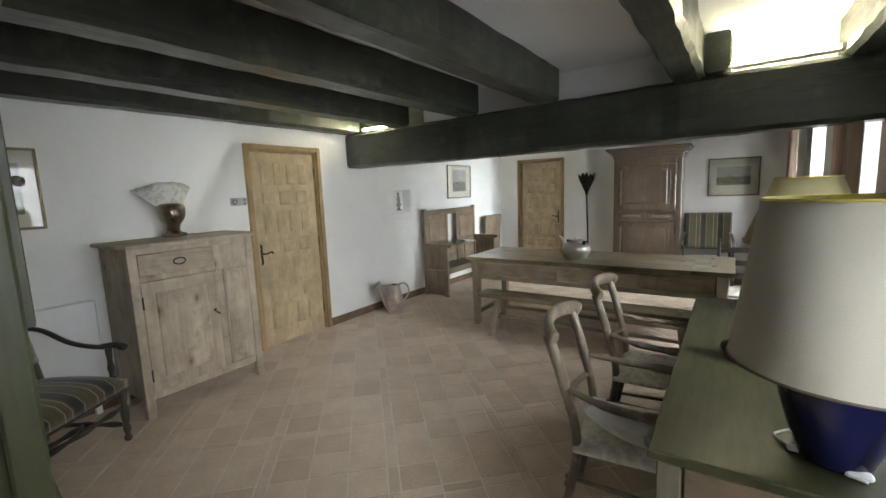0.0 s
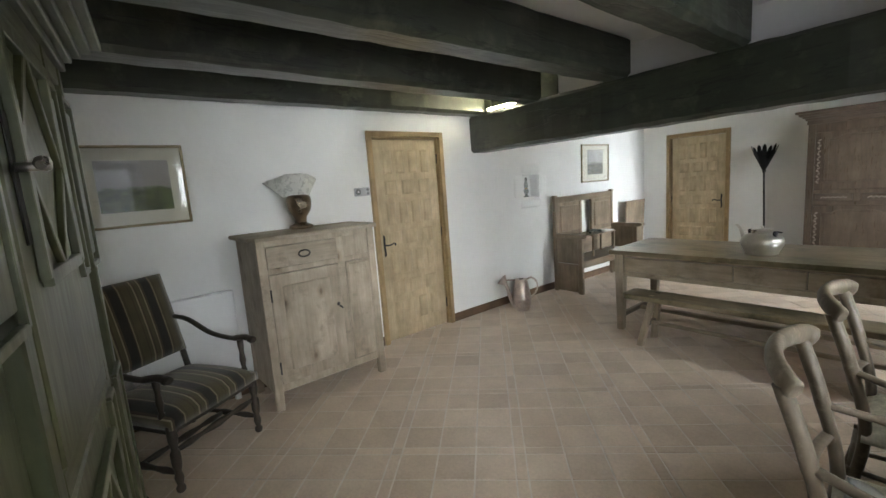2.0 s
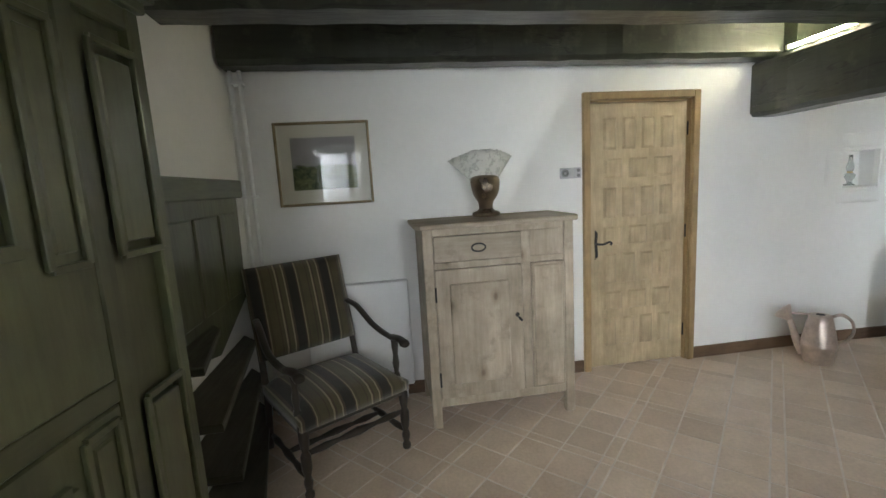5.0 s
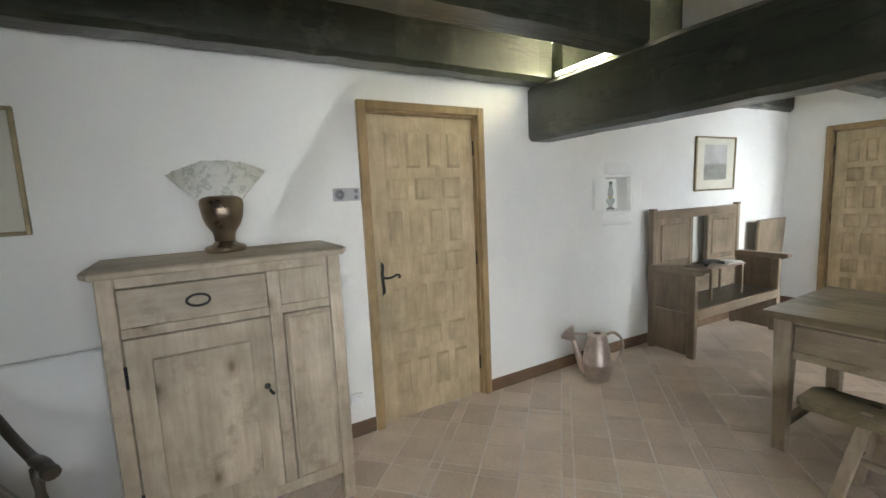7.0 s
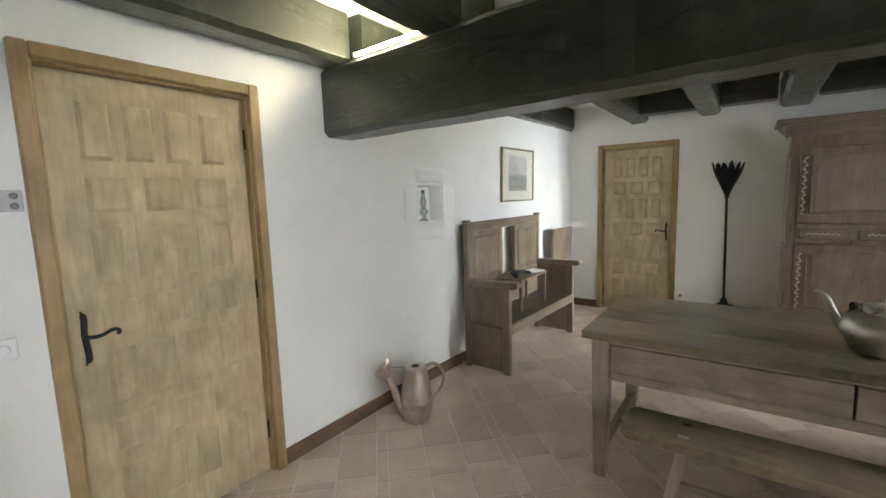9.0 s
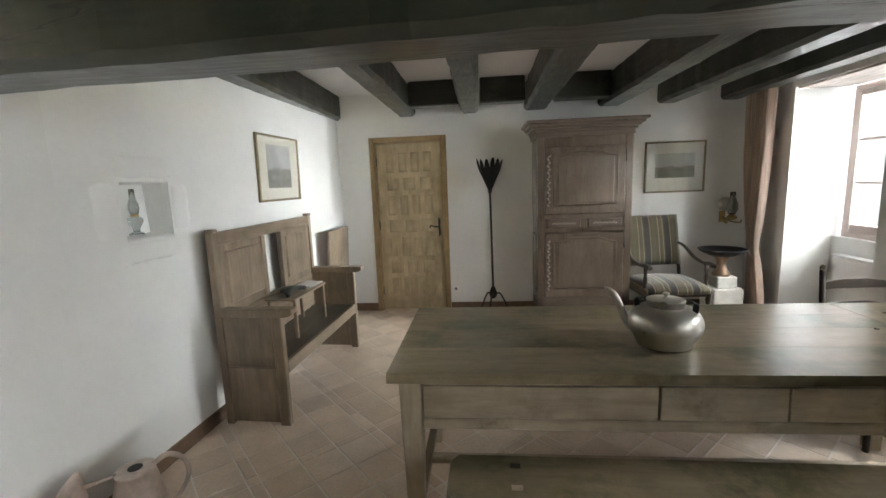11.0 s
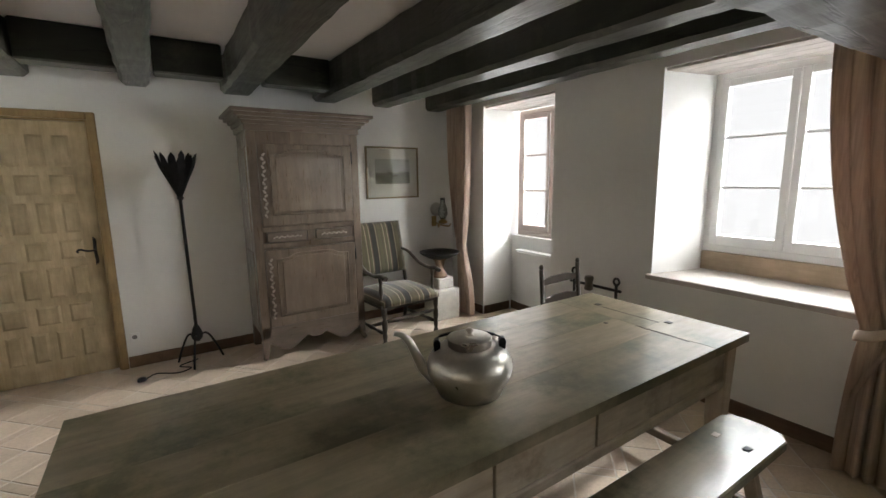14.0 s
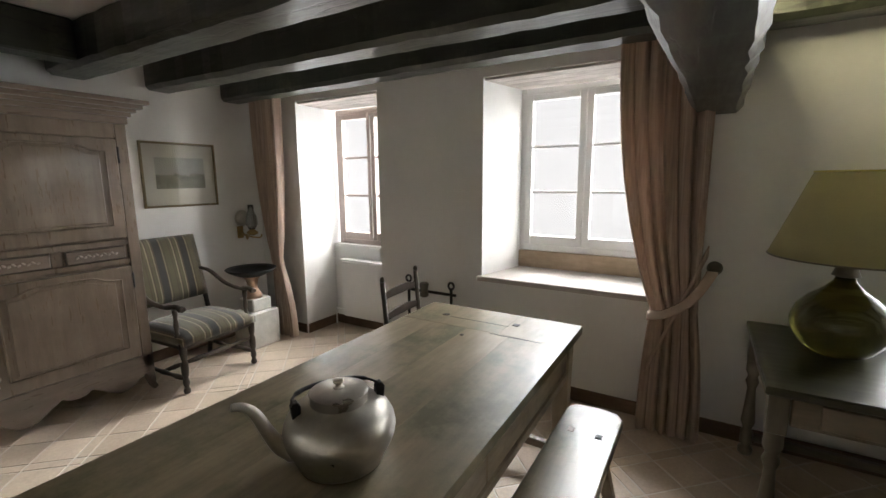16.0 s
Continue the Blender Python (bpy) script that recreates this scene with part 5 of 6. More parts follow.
part("rose", lathe(B(), [(0.018, 0), (0.03, 0.022), (0.06, 0.062), (0.065, 0.074), (0.062, 0.08), (0.03, 0.086), (0.004, 0.088)], 22, m=Matrix.Translation((0.178, 0, 0.258)) @ Matrix.Rotation(radians(42), 4, "Y")), can_metal, can, "flared sprinkler rose")
part("handle", tube(B(), curve_pts(((-0.06, 0, 0.305), (-0.12, 0, 0.325), (-0.175, 0, 0.29), (-0.188, 0, 0.225), (-0.155, 0, 0.165), (-0.10, 0, 0.125)), 6), 0.010, 10), can_metal, can, "looped handle")
part("brace", tube(B(), ((0.065, 0, 0.306), (0.2, 0, 0.302)), 0.008, 8), can_metal, can)

# ---- niche lamp ----
clear_glass = bpy.data.materials.new("clear_glass")
nt, p = nodes_of(clear_glass)
p.inputs["Transmission Weight"].default_value, p.inputs["Roughness"].default_value = 0.9, 0.08
p.inputs["Base Color"].default_value = (0.62, 0.65, 0.62, 1)
nl = thing("oil_lamp", LEAN @ pose(-0.075, 0.465, 1.312), "small clear glass oil lamp standing in the niche", "lamp")
part("font", lathe(B(), [(0.035, 0), (0.037, 0.008), (0.016, 0.02), (0.018, 0.04), (0.036, 0.07), (0.036, 0.09), (0.014, 0.108)], 18), clear_glass, nl)
part("chimney", lathe(B(), [(0.016, 0.108), (0.026, 0.14), (0.024, 0.17), (0.014, 0.2), (0.013, 0.25)], 18), clear_glass, nl)
part("burner", lathe(B(), [(0.017, 0.1), (0.02, 0.108), (0.017, 0.118)], 16), brass, nl)

# ---- iron floor lamp ----
fl = thing("floor_lamp", pose(-1.95, 7.68, 0), "black wrought iron floor lamp with feathered funnel shade", "floor lamp")
part("pole", tube(B(), ((0.0, 0.03, 0.28), (-0.015, -0.06, 1.43)), [0.013, 0.012], 10), iron, fl)
part("collar", lathe(B(), [(0.014, 0), (0.024, 0.01), (0.024, 0.022), (0.014, 0.032)], 14, (-0.014, -0.056, 1.40)), iron, fl)
part("hub", lathe(B(), [(0.018, 0.2), (0.04, 0.225), (0.046, 0.26), (0.03, 0.31), (0.016, 0.34)], 14, (0, 0.035, 0)), iron, fl)
for a in (20, 140, 255):
    c, s = math.cos(radians(a)), math.sin(radians(a))
    part("leg", tube(B(), curve_pts(((0, 0.03, 0.24), (0.08 * c, 0.03 + 0.08 * s, 0.25), (0.15 * c, 0.03 + 0.13 * s, 0.13), (0.2 * c, 0.03 + 0.16 * s, 0.0085)), 5), 0.009, 8), iron, fl)
for k in range(14):
    a = 2 * math.pi * k / 14
    c, s = math.cos(a), math.sin(a)
    bm = B()
    pts = []
    for z, r, hw in ((0.0, 0.018, 0.006), (0.12, 0.07, 0.018), (0.22, 0.115, 0.03), (0.29 + 0.012 * (k % 3), 0.142, 0.02), (0.315 + 0.014 * (k % 3), 0.155, 0.004)):
        pts.append([(r * c - hw * s, r * s + hw * c, z), (r * c + hw * s, r * s - hw * c, z)])
    rows = [[bm.verts.new((x - 0.015, y - 0.06, z + 1.43)) for x, y, z in pr] for pr in pts]
    for lo, hi in zip(rows, rows[1:]):
        bm.faces.new((lo[0], lo[1], hi[1], hi[0]))
    bmesh.ops.solidify(bm, geom=bm.faces[:], thickness=0.004)
    part("shade_leaf", bm, iron, fl)
cord = tagged(part("cable", tube(B(), curve_pts(((-2.33, 7.60, 0.008), (-2.26, 7.66, 0.007), (-2.12, 7.58, 0.007), (-2.02, 7.63, 0.007), (-2.1, 7.72, 0.007), (-1.96, 7.8, 0.007)), 8), 0.005, 6), iron), "thin black lamp cable lying on the floor", "cable")
ob = tagged(part("foot_switch", lathe(B(), [(0.032, 0), (0.034, 0.008), (0.026, 0.022), (0.01, 0.027)], 14, (-2.36, 7.59, 0.001)), iron), "small black foot switch lying on the floor", "switch")

# ---- wall fittings ----
def wall_plate(m, w, h, label, holes):
    t = thing("wall_plate", m, label, "switch", "wall fittings")
    part("plate", box(B(), (-w / 2, -0.012, -h / 2), (w / 2, 0, h / 2), 0.004), plate_grey if w > 0.1 else white_paint, t)
    for x, z, r, dark in holes:
        part("knob", lathe(B(), [(r, 0), (r, 0.006), (r * 0.7, 0.009)], 16, m=Matrix.Translation((x, -0.011, z)) @ Matrix.Rotation(math.pi / 2, 4, "X")), fitting_grey if dark else white_paint, t)
    return t


fitting_grey = surface("fitting_grey", (0.2, 0.2, 0.2), 0.5)
plate_grey = surface("plate_grey", (0.45, 0.45, 0.46), 0.5)
wall_plate(pose(XL, 2.597, 1.54, 0, 0, 90), 0.165, 0.076, "white thermostat and switch plate beside a door", ((-0.045, 0, 0.028, True), (-0.045, 0, 0.0165, False), (0.058, 0.018, 0.012, True), (0.058, -0.018, 0.012, True)))
wall_plate(pose(XL, 2.57, 0.25, 0, 0, 90), 0.08, 0.08, "white socket plate low on the wall", ((0, 0, 0.022, False),))
wall_plate(pose(XL, 2.57, 1.02, 0, 0, 90), 0.08, 0.08, "white switch plate behind the cupboard edge", ((0, 0, 0.02, False),))
wall_plate(pose(-2.39, YF, 0.262), 0.07, 0.07, "white socket plate with a dark plug", ((0, 0, 0.018, True),))

# ---- desk, chairs and lamps ----
desk_top_wood = wood("desk_top_wood", (0.022, 0.022, 0.010), (0.07, 0.066, 0.032), "y", 0.36)
desk_z = wood("desk_z", (0.10, 0.085, 0.06), (0.24, 0.205, 0.15), "z", 0.4)
desk_y = wood("desk_y", (0.14, 0.115, 0.085), (0.32, 0.27, 0.20), "y", 0.42)


def desk():
    x0, x1, y0, y1, h = -0.10, 0.80, 1.585, 3.70, 0.765
    t = thing("desk", pose((x0 + x1) / 2, (y0 + y1) / 2, 0), "long dark oak desk with olive polished top and turned legs", "table")
    w, l = (x1 - x0) / 2, (y1 - y0) / 2
    part("tabletop", box(B(), (-w, -l, h - 0.035), (w, l, h), 0.006), desk_top_wood, t, "dark polished olive brown top")
    for sy in (-1, 1):
        part("apron", box(B(), (-w + 0.1, sy * (l - 0.05) - 0.012, h - 0.16), (w - 0.1, sy * (l - 0.05) + 0.012, h - 0.035), 0.004), oak_x, t)
    for sx in (-1, 1):
        part("apron", box(B(), (sx * (w - 0.05) - 0.012, -l + 0.09, h - 0.16), (sx * (w - 0.05) + 0.012, l - 0.09, h - 0.035), 0.004), desk_y, t)
        for sy in (-1, 1):
            cx, cy = sx * (w - 0.06), sy * (l - 0.05)
            lg = part("leg", box(B(), (cx - 0.034, cy - 0.034, h - 0.2), (cx + 0.034, cy + 0.034, h - 0.035), 0.004), desk_z, t)
            part("turning", lathe(B(), [(0.02, 0), (0.034, 0.012), (0.036, 0.04), (0.022, 0.06), (0.03, 0.075), (0.03, 0.145), (0.02, 0.16), (0.034, 0.2), (0.026, 0.3), (0.02, 0.4), (0.032, 0.44), (0.022, 0.47), (0.034, 0.5), (0.034, h - 0.2)], 16, (cx, cy, 0)), desk_z, lg)
        part("stretcher", box(B(), (sx * (w - 0.06) - 0.018, -l + 0.08, 0.09), (sx * (w - 0.06) + 0.018, l - 0.08, 0.13), 0.004), desk_y, t)
    for yy in (-0.5, 0.5):
        dr = part("drawer", box(B(), (-w + 0.032, yy - 0.38, h - 0.145), (-w + 0.05, yy + 0.38, h - 0.05), 0.004), desk_y, t)
        part("knob", lathe(B(), [(0.008, 0), (0.016, 0.012), (0.01, 0.022)], 12, m=Matrix.Translation((-w + 0.034, yy, h - 0.097)) @ Matrix.Rotation(-math.pi / 2, 4, "Y")), brass, dr)
    return t


desk()
worn_oak = wood("worn_oak", (0.085, 0.066, 0.046), (0.23, 0.185, 0.135), "z", 0.34, (0.3, 0.25, 0.19), 1.0, 0.2, 9.0)
rush = surface("rush", (0.68, 0.65, 0.58), 0.85, 0, 0.25, 30, 0.8, 120, 0.006)


def low_armchair(m, label):
    t = thing("desk_chair", m, label, "chair", "rush seated desk chairs")
    w, d = 0.235, 0.19
    for sx in (-1, 1):
        part("back_post", tube(B(), curve_pts(((sx * w * 0.86, d + 0.07, 0), (sx * w * 0.86, d, 0.42), (sx * w * 0.92, d + 0.05, 0.7), (sx * w * 0.95, d + 0.12, 0.93)), 6), [0.021] * 12 + [0.024] * 7, 10, 1.25), worn_oak, t)
        part("front_leg", lathe(B(), [(0.014, 0), (0.02, 0.05), (0.016, 0.12), (0.022, 0.2), (0.016, 0.3), (0.021, 0.4), (0.018, 0.44), (0.014, 0.47), (0.021, 0.51), (0.013, 0.55), (0.02, 0.59), (0.014, 0.655)], 12, (sx * w, -d, 0)), worn_oak, t, "turned leg running up into the arm")
        part("arm", tube(B(), curve_pts(((sx * w * 0.92, d + 0.05, 0.7), (sx * (w + 0.02), 0.08, 0.672), (sx * (w + 0.03), -0.1, 0.66), (sx * (w + 0.01), -d - 0.03, 0.662)), 6), [0.02] * 6 + [0.026] * 6 + [0.033] * 6 + [0.026], 12, 0.62), worn_oak, t, "broad curved worn oak arm")
        for z in (0.14, 0.27):
            part("side_rung", tube(B(), ((sx * w, -d, z), (sx * w * 0.86, d + 0.05, z)), 0.011, 8), worn_oak, t)
    part("crest_rail", tube(B(), curve_pts(((-w * 1.06, d + 0.085, 0.925), (-w * 0.92, d + 0.115, 0.945), (-w * 0.5, d + 0.15, 0.955), (0, d + 0.165, 0.958), (w * 0.5, d + 0.15, 0.955), (w * 0.92, d + 0.115, 0.945), (w * 1.06, d + 0.085, 0.925)), 6), [0.018] + [0.024] * 35 + [0.018], 12, 1.55), worn_oak, t, "broad curved yoke rail")
    part("slat", tube(B(), curve_pts(((-w * 0.9, d + 0.03, 0.6), (0, d + 0.06, 0.61), (w * 0.9, d + 0.03, 0.6)), 8), 0.02, 8, 0.45), worn_oak, t)
    for y, z in ((-d, 0.2), (-d, 0.32), (d + 0.04, 0.25)):
        part("rung", tube(B(), ((-w, y, z), (w, y, z)), 0.011, 8), worn_oak, t)
    part("seat", cushion(-w - 0.01, w + 0.01, -d - 0.01, d + 0.01, 0.42, 0.462, 0.006), rush, t, "woven pale rush seat")
    return t


low_armchair(pose(-0.27, 2.23, 0, 0, 0, 95), "worn oak armchair with frayed rush seat at the desk")
low_armchair(pose(-0.27, 3.03, 0, 0, 0, 93), "worn oak armchair with rush seat at the desk")
linen = surface("linen", (0.74, 0.74, 0.75), 0.9, 0, 0.06, 12, 0.4, 140)


def crumpled_cloth():
    """A folded white cloth tossed on the seat, its folds running down from the back."""
    bm, n, rng = B(), 22, random.Random(8)
    ph = [rng.uniform(0, 6.28) for _ in range(4)]
    grid = []
    for i in range(n + 1):
        for k in range(n + 1):
            u, v = i / n, k / n
            x, y = -0.2 + 0.25 * u + 0.012 * math.sin(9 * v + ph[0]), -0.09 + 0.25 * v + 0.014 * math.sin(7 * u + ph[1])
            z = 0.486 + 0.105 * v ** 1.6 * (1 - 0.4 * u) + 0.007 * math.sin(34 * u + 5 * v + ph[2]) * (0.4 + v) + 0.006 * math.sin(17 * u - 9 * v + ph[3])
            grid.append(bm.verts.new((x, y, z)))
    for i in range(n):
        for k in range(n):
            a = i * (n + 1) + k
            bm.faces.new((grid[a], grid[a + n + 1], grid[a + n + 2], grid[a + 1])).smooth = True
    bmesh.ops.solidify(bm, geom=bm.faces[:], thickness=0.012)
    ob = tagged(part("cloth", bm, linen), "crumpled white cloth lying on the rush chair seat", "cloth")
    ob.matrix_world = pose(-0.27, 2.23, 0, 0, 0, 95)
    return ob


crumpled_cloth()

shade_cloth = surface("shade_cloth", (0.44, 0.405, 0.335), 0.9, 0, 0.06, 5, 0.3, 150)
olive_cloth = surface("olive_cloth", (0.30, 0.27, 0.14), 0.9, 0, 0.08, 5, 0.3, 150)
gold_lining = surface("gold_lining", (0.5, 0.42, 0.12), 0.5, 0.2, 0.08, 5)
cobalt = surface("cobalt_glaze", (0.012, 0.014, 0.06), 0.08, 0, 0.2, 6, 0.02, 20)
green_glass = bpy.data.materials.new("green_glass")
nt, p = nodes_of(green_glass)
p.inputs["Base Color"].default_value = (0.16, 0.15, 0.04, 1)
p.inputs["Transmission Weight"].default_value, p.inputs["Roughness"].default_value, p.inputs["IOR"].default_value = 0.75, 0.06, 1.5


def shade(t, r0, r1, z0, z1, cloth, lining):
    bm = B()
    n = 40
    rings = []
    for r, z in ((r0, z0), (r1, z1), (r1 - 0.004, z1 - 0.001), (r0 - 0.004, z0 + 0.001)):
        rings.append([bm.verts.new((r * math.cos(2 * math.pi * i / n), r * math.sin(2 * math.pi * i / n), z)) for i in range(n)])
    for a, b in zip(rings[:1] + [rings[1]], [rings[1], rings[2]]):
        for i in range(n):
            bm.faces.new((a[i], a[(i + 1) % n], b[(i + 1) % n], b[i])).smooth = True
    sh = part("shade", bm, cloth, t, "conical cloth lampshade")
    bm = B()
    rings = [[bm.verts.new((r * math.cos(2 * math.pi * i / n), r * math.sin(2 * math.pi * i / n), z)) for i in range(n)] for r, z in ((r0 - 0.005, z0 + 0.001), (r1 - 0.005, z1 - 0.001))]
    for i in range(n):
        bm.faces.new((rings[0][(i + 1) % n], rings[0][i], rings[1][i], rings[1][(i + 1) % n])).smooth = True
    part("lining", bm, lining, sh, "yellow lining inside the shade")
    for r, z in ((r0, z0), (r1, z1)):
        part("rim", tube(B(), [(r * math.cos(a), r * math.sin(a), z) for a in (2 * math.pi * i / n for i in range(n + 1))], 0.004, 6), gold_lining if r == r1 else dark_frame, sh)
    part("carrier", tube(tube(B(), ((-r1, 0, z1 - 0.03), (r1, 0, z1 - 0.03)), 0.003, 6), ((0, 0, z0 - 0.02), (0, 0, z1 - 0.01)), 0.006, 8), brass, t)


bl = thing("table_lamp", pose(0.365, 1.80, 0.766), "table lamp with cobalt blue glazed base and cream shade", "table lamp", "table lamps")
part("base", lathe(B(), [(0.08, 0), (0.086, 0.006), (0.09, 0.02), (0.115, 0.09), (0.138, 0.17), (0.148, 0.235), (0.142, 0.275), (0.11, 0.30), (0.05, 0.315), (0.03, 0.33)], 40), cobalt, bl, "cobalt blue glazed base")
shade(bl, 0.272, 0.21, 0.285, 0.755, shade_cloth, gold_lining)
gl2 = thing("table_lamp", pose(0.43, 3.40, 0.766), "table lamp with green glass globe base and olive shade", "table lamp", "table lamps")
part("base", lathe(B(), [(0.07, 0), (0.1, 0.012), (0.145, 0.05), (0.175, 0.115), (0.178, 0.155), (0.16, 0.21), (0.12, 0.26), (0.07, 0.3), (0.04, 0.335), (0.032, 0.36)], 40), green_glass, gl2, "amber green blown glass globe")
part("collar", lathe(B(), [(0.034, 0.355), (0.05, 0.36), (0.036, 0.40), (0.02, 0.43)], 20), dark_frame, gl2)
shade(gl2, 0.285, 0.15, 0.44, 0.81, olive_cloth, gold_lining)
cs = thing("candlestick", pose(0.15, 2.53, 0.766), "small dark turned metal candlestick foot on the desk", "candlestick")
part("foot", lathe(B(), [(0.045, 0), (0.055, 0.008), (0.075, 0.03), (0.084, 0.052), (0.078, 0.066), (0.045, 0.078), (0.022, 0.092), (0.017, 0.14), (0.025, 0.16), (0.018, 0.19)], 24), iron, cs)
ob = tagged(part("cable", tube(B(), curve_pts(((0.42, 1.70, 0.771), (0.36, 1.73, 0.771), (0.28, 1.79, 0.771), (0.23, 1.85, 0.771), (0.26, 1.9, 0.771), (0.30, 1.93, 0.771)), 8), 0.004, 6), white_paint), "white lamp cable lying across the desk top", "cable")
tagged(part("cable_switch", box(B(), (0.255, 1.775, 0.767), (0.315, 1.80, 0.784), 0.006), white_paint), "white inline switch of a lamp cable on the desk", "switch")
tagged(part("cable_plug", box(B(), (0.375, 1.705, 0.767), (0.435, 1.735, 0.786), 0.007), white_paint), "white plug of a lamp cable on the desk", "plug")

# ---- curtains and rod ----
curtain_cloth = bpy.data.materials.new("curtain_cloth")
nt, p = nodes_of(curtain_cloth)
co, _ = coords(nt, (14, 14, 0.4), 0.0)
st = noise_of(nt, co, 2.2, 2)
cw, _ = coords(nt)
c = ramp(nt, st, [(0.3, (0.47, 0.345, 0.27)), (0.48, (0.55, 0.42, 0.335)), (0.6, (0.43, 0.325, 0.265)), (0.75, (0.6, 0.475, 0.385))])
nt.links.new(c, p.inputs["Base Color"])
p.inputs["Roughness"].default_value, p.inputs["Sheen Weight"].default_value = 0.85, 0.15
thin = nt.nodes.new("ShaderNodeBsdfTranslucent")
nt.links.new(c, thin.inputs["Color"])
both = nt.nodes.new("ShaderNodeMixShader")
both.inputs[0].default_value = 0.3
out = [n for n in nt.nodes if n.type == "OUTPUT_MATERIAL"][0]
nt.links.new(p.outputs[0], both.inputs[1])
nt.links.new(thin.outputs[0], both.inputs[2])
nt.links.new(both.outputs[0], out.inputs["Surface"])
bump(nt, p, noise_of(nt, cw, 180, 2), 0.3, 0.002)


def curtain(name, x, top, tie, bottom, zt, ztie, folds, label, knob_y):
    """A hanging curtain gathered by a tie; top, tie, bottom: y ranges."""
    t = thing(name, pose(0, 0, 0), label, "curtain", "tied curtains")
    bm, nu, nv = B(), folds * 12, 36
    rows = []
    for v in range(nv + 1):
        z = zt + (0.02 - zt) * v / nv
        if z > ztie:
            k = (zt - z) / (zt - ztie)
            e = k ** 2.2
            lo, hi = top[0] + (tie[0] - top[0]) * e, top[1] + (tie[1] - top[1]) * e
        else:
            k = (ztie - z) / ztie
            e = 1 - (1 - k) ** 2
            lo, hi = tie[0] + (bottom[0] - tie[0]) * e, tie[1] + (bottom[1] - tie[1]) * e
        row = []
        for u in range(nu + 1):
            f = u / nu
            ph = 2 * math.pi * folds * f
            amp = 0.034 * (1 - 0.35 * math.exp(-((z - ztie) / 0.12) ** 2))
            w = math.sin(ph + 0.6 * math.sin(3 * f + z)) + 0.35 * math.sin(2.3 * ph + 1.3)
            row.append(bm.verts.new((x + amp * w, lo + (hi - lo) * f + 0.012 * math.cos(ph), z)))
        rows.append(row)
    for a, b in zip(rows, rows[1:]):
        for u in range(nu):
            bm.faces.new((a[u], a[u + 1], b[u + 1], b[u])).smooth = True
    cl = part("cloth", bm, curtain_cloth, t, "striped salmon brown cloth")
    so = cl.modifiers.new("thickness", "SOLIDIFY")
    so.thickness = 0.004
    yc = (tie[0] + tie[1]) / 2
    hw = (tie[1] - tie[0]) / 2
    pts = []
    for k in range(17):
        a = 2 * math.pi * k / 16
        pts.append((x + 0.062 * math.cos(a), yc + (hw + 0.02) * math.sin(a), ztie + 0.10 * (knob_y - yc) * math.sin(a) / max(hw, 0.01)))
    bm = B()
    lo = [bm.verts.new((a, b, c - 0.028)) for a, b, c in pts[:-1]]
    hi = [bm.verts.new((a, b, c + 0.028)) for a, b, c in pts[:-1]]
    for k in range(16):
        bm.faces.new((lo[k], lo[(k + 1) % 16], hi[(k + 1) % 16], hi[k])).smooth = True
    tb = part("tieback", bm, curtain_cloth, t, "cloth tie band")
    tb.modifiers.new("thickness", "SOLIDIFY").thickness = 0.005
    for k in range(folds + 1):
        yy = top[0] + (top[1] - top[0]) * k / folds
        part("ring", tube(B(), [(0.70 + 0.017 * math.cos(a), yy, 2.368 + 0.022 * math.sin(a)) for a in (2 * math.pi * q / 12 for q in range(13))], 0.003, 6), steel, t)
    return t


curtain("curtain", 0.70, (7.36, 7.74), (7.46, 7.57), (7.30, 7.56), 2.345, 0.76, 5, "salmon striped curtain tied back beside a window", 7.6)
curtain("curtain", 0.70, (3.93, 4.41), (3.93, 4.17), (3.87, 4.21), 2.345, 0.78, 6, "mauve brown striped curtain tied back to a wall knob", 3.6)
kb = thing("holdback", pose(XR, 3.875, 1.05), "dark wooden curtain holdback fixed to the wall", "holdback")
part("stem", tube(B(), ((0, 0, 0), (-0.1, 0, 0)), 0.01, 8), dark_frame, kb)
part("head", lathe(B(), [(0.015, 0), (0.036, 0.008), (0.04, 0.02), (0.03, 0.032), (0.01, 0.036)], 18, m=Matrix.Translation((-0.09, 0, 0)) @ Matrix.Rotation(-math.pi / 2, 4, "Y")), dark_frame, kb)
strap_cloth = surface("strap_cloth", (0.50, 0.37, 0.29), 0.85, 0, 0.1, 12, 0.2, 150)
ob = tagged(part("tie_strap", tube(B(), curve_pts(((0.78, 3.88, 1.04), (0.70, 3.90, 1.0), (0.615, 3.98, 0.88), (0.605, 4.10, 0.79), (0.64, 4.19, 0.76)), 6), 0.03, 8, 0.2), strap_cloth), "cloth strap running from curtain to knob", "curtain tie")
rod = thing("curtain_rod", pose(0.70, 0, 2.39), "thin steel curtain rod on brackets under a beam", "curtain rod")
part("bar", tube(B(), ((0, 3.95, 0), (0, 7.80, 0)), 0.008, 8), steel, rod)
for y in (4.08, 5.45, 6.32, 7.77):
    br = part("bracket", tube(B(), ((0.17, y, 0.0), (0, y, 0.0), (-0.012, y, -0.012)), 0.006, 8), steel, rod)
    part("rosette", lathe(B(), [(0.02, 0), (0.024, 0.008), (0.012, 0.016)], 12, m=Matrix.Translation((0.0, y, 0)) @ Matrix.Rotation(-math.pi / 2, 4, "Y")), steel, br)

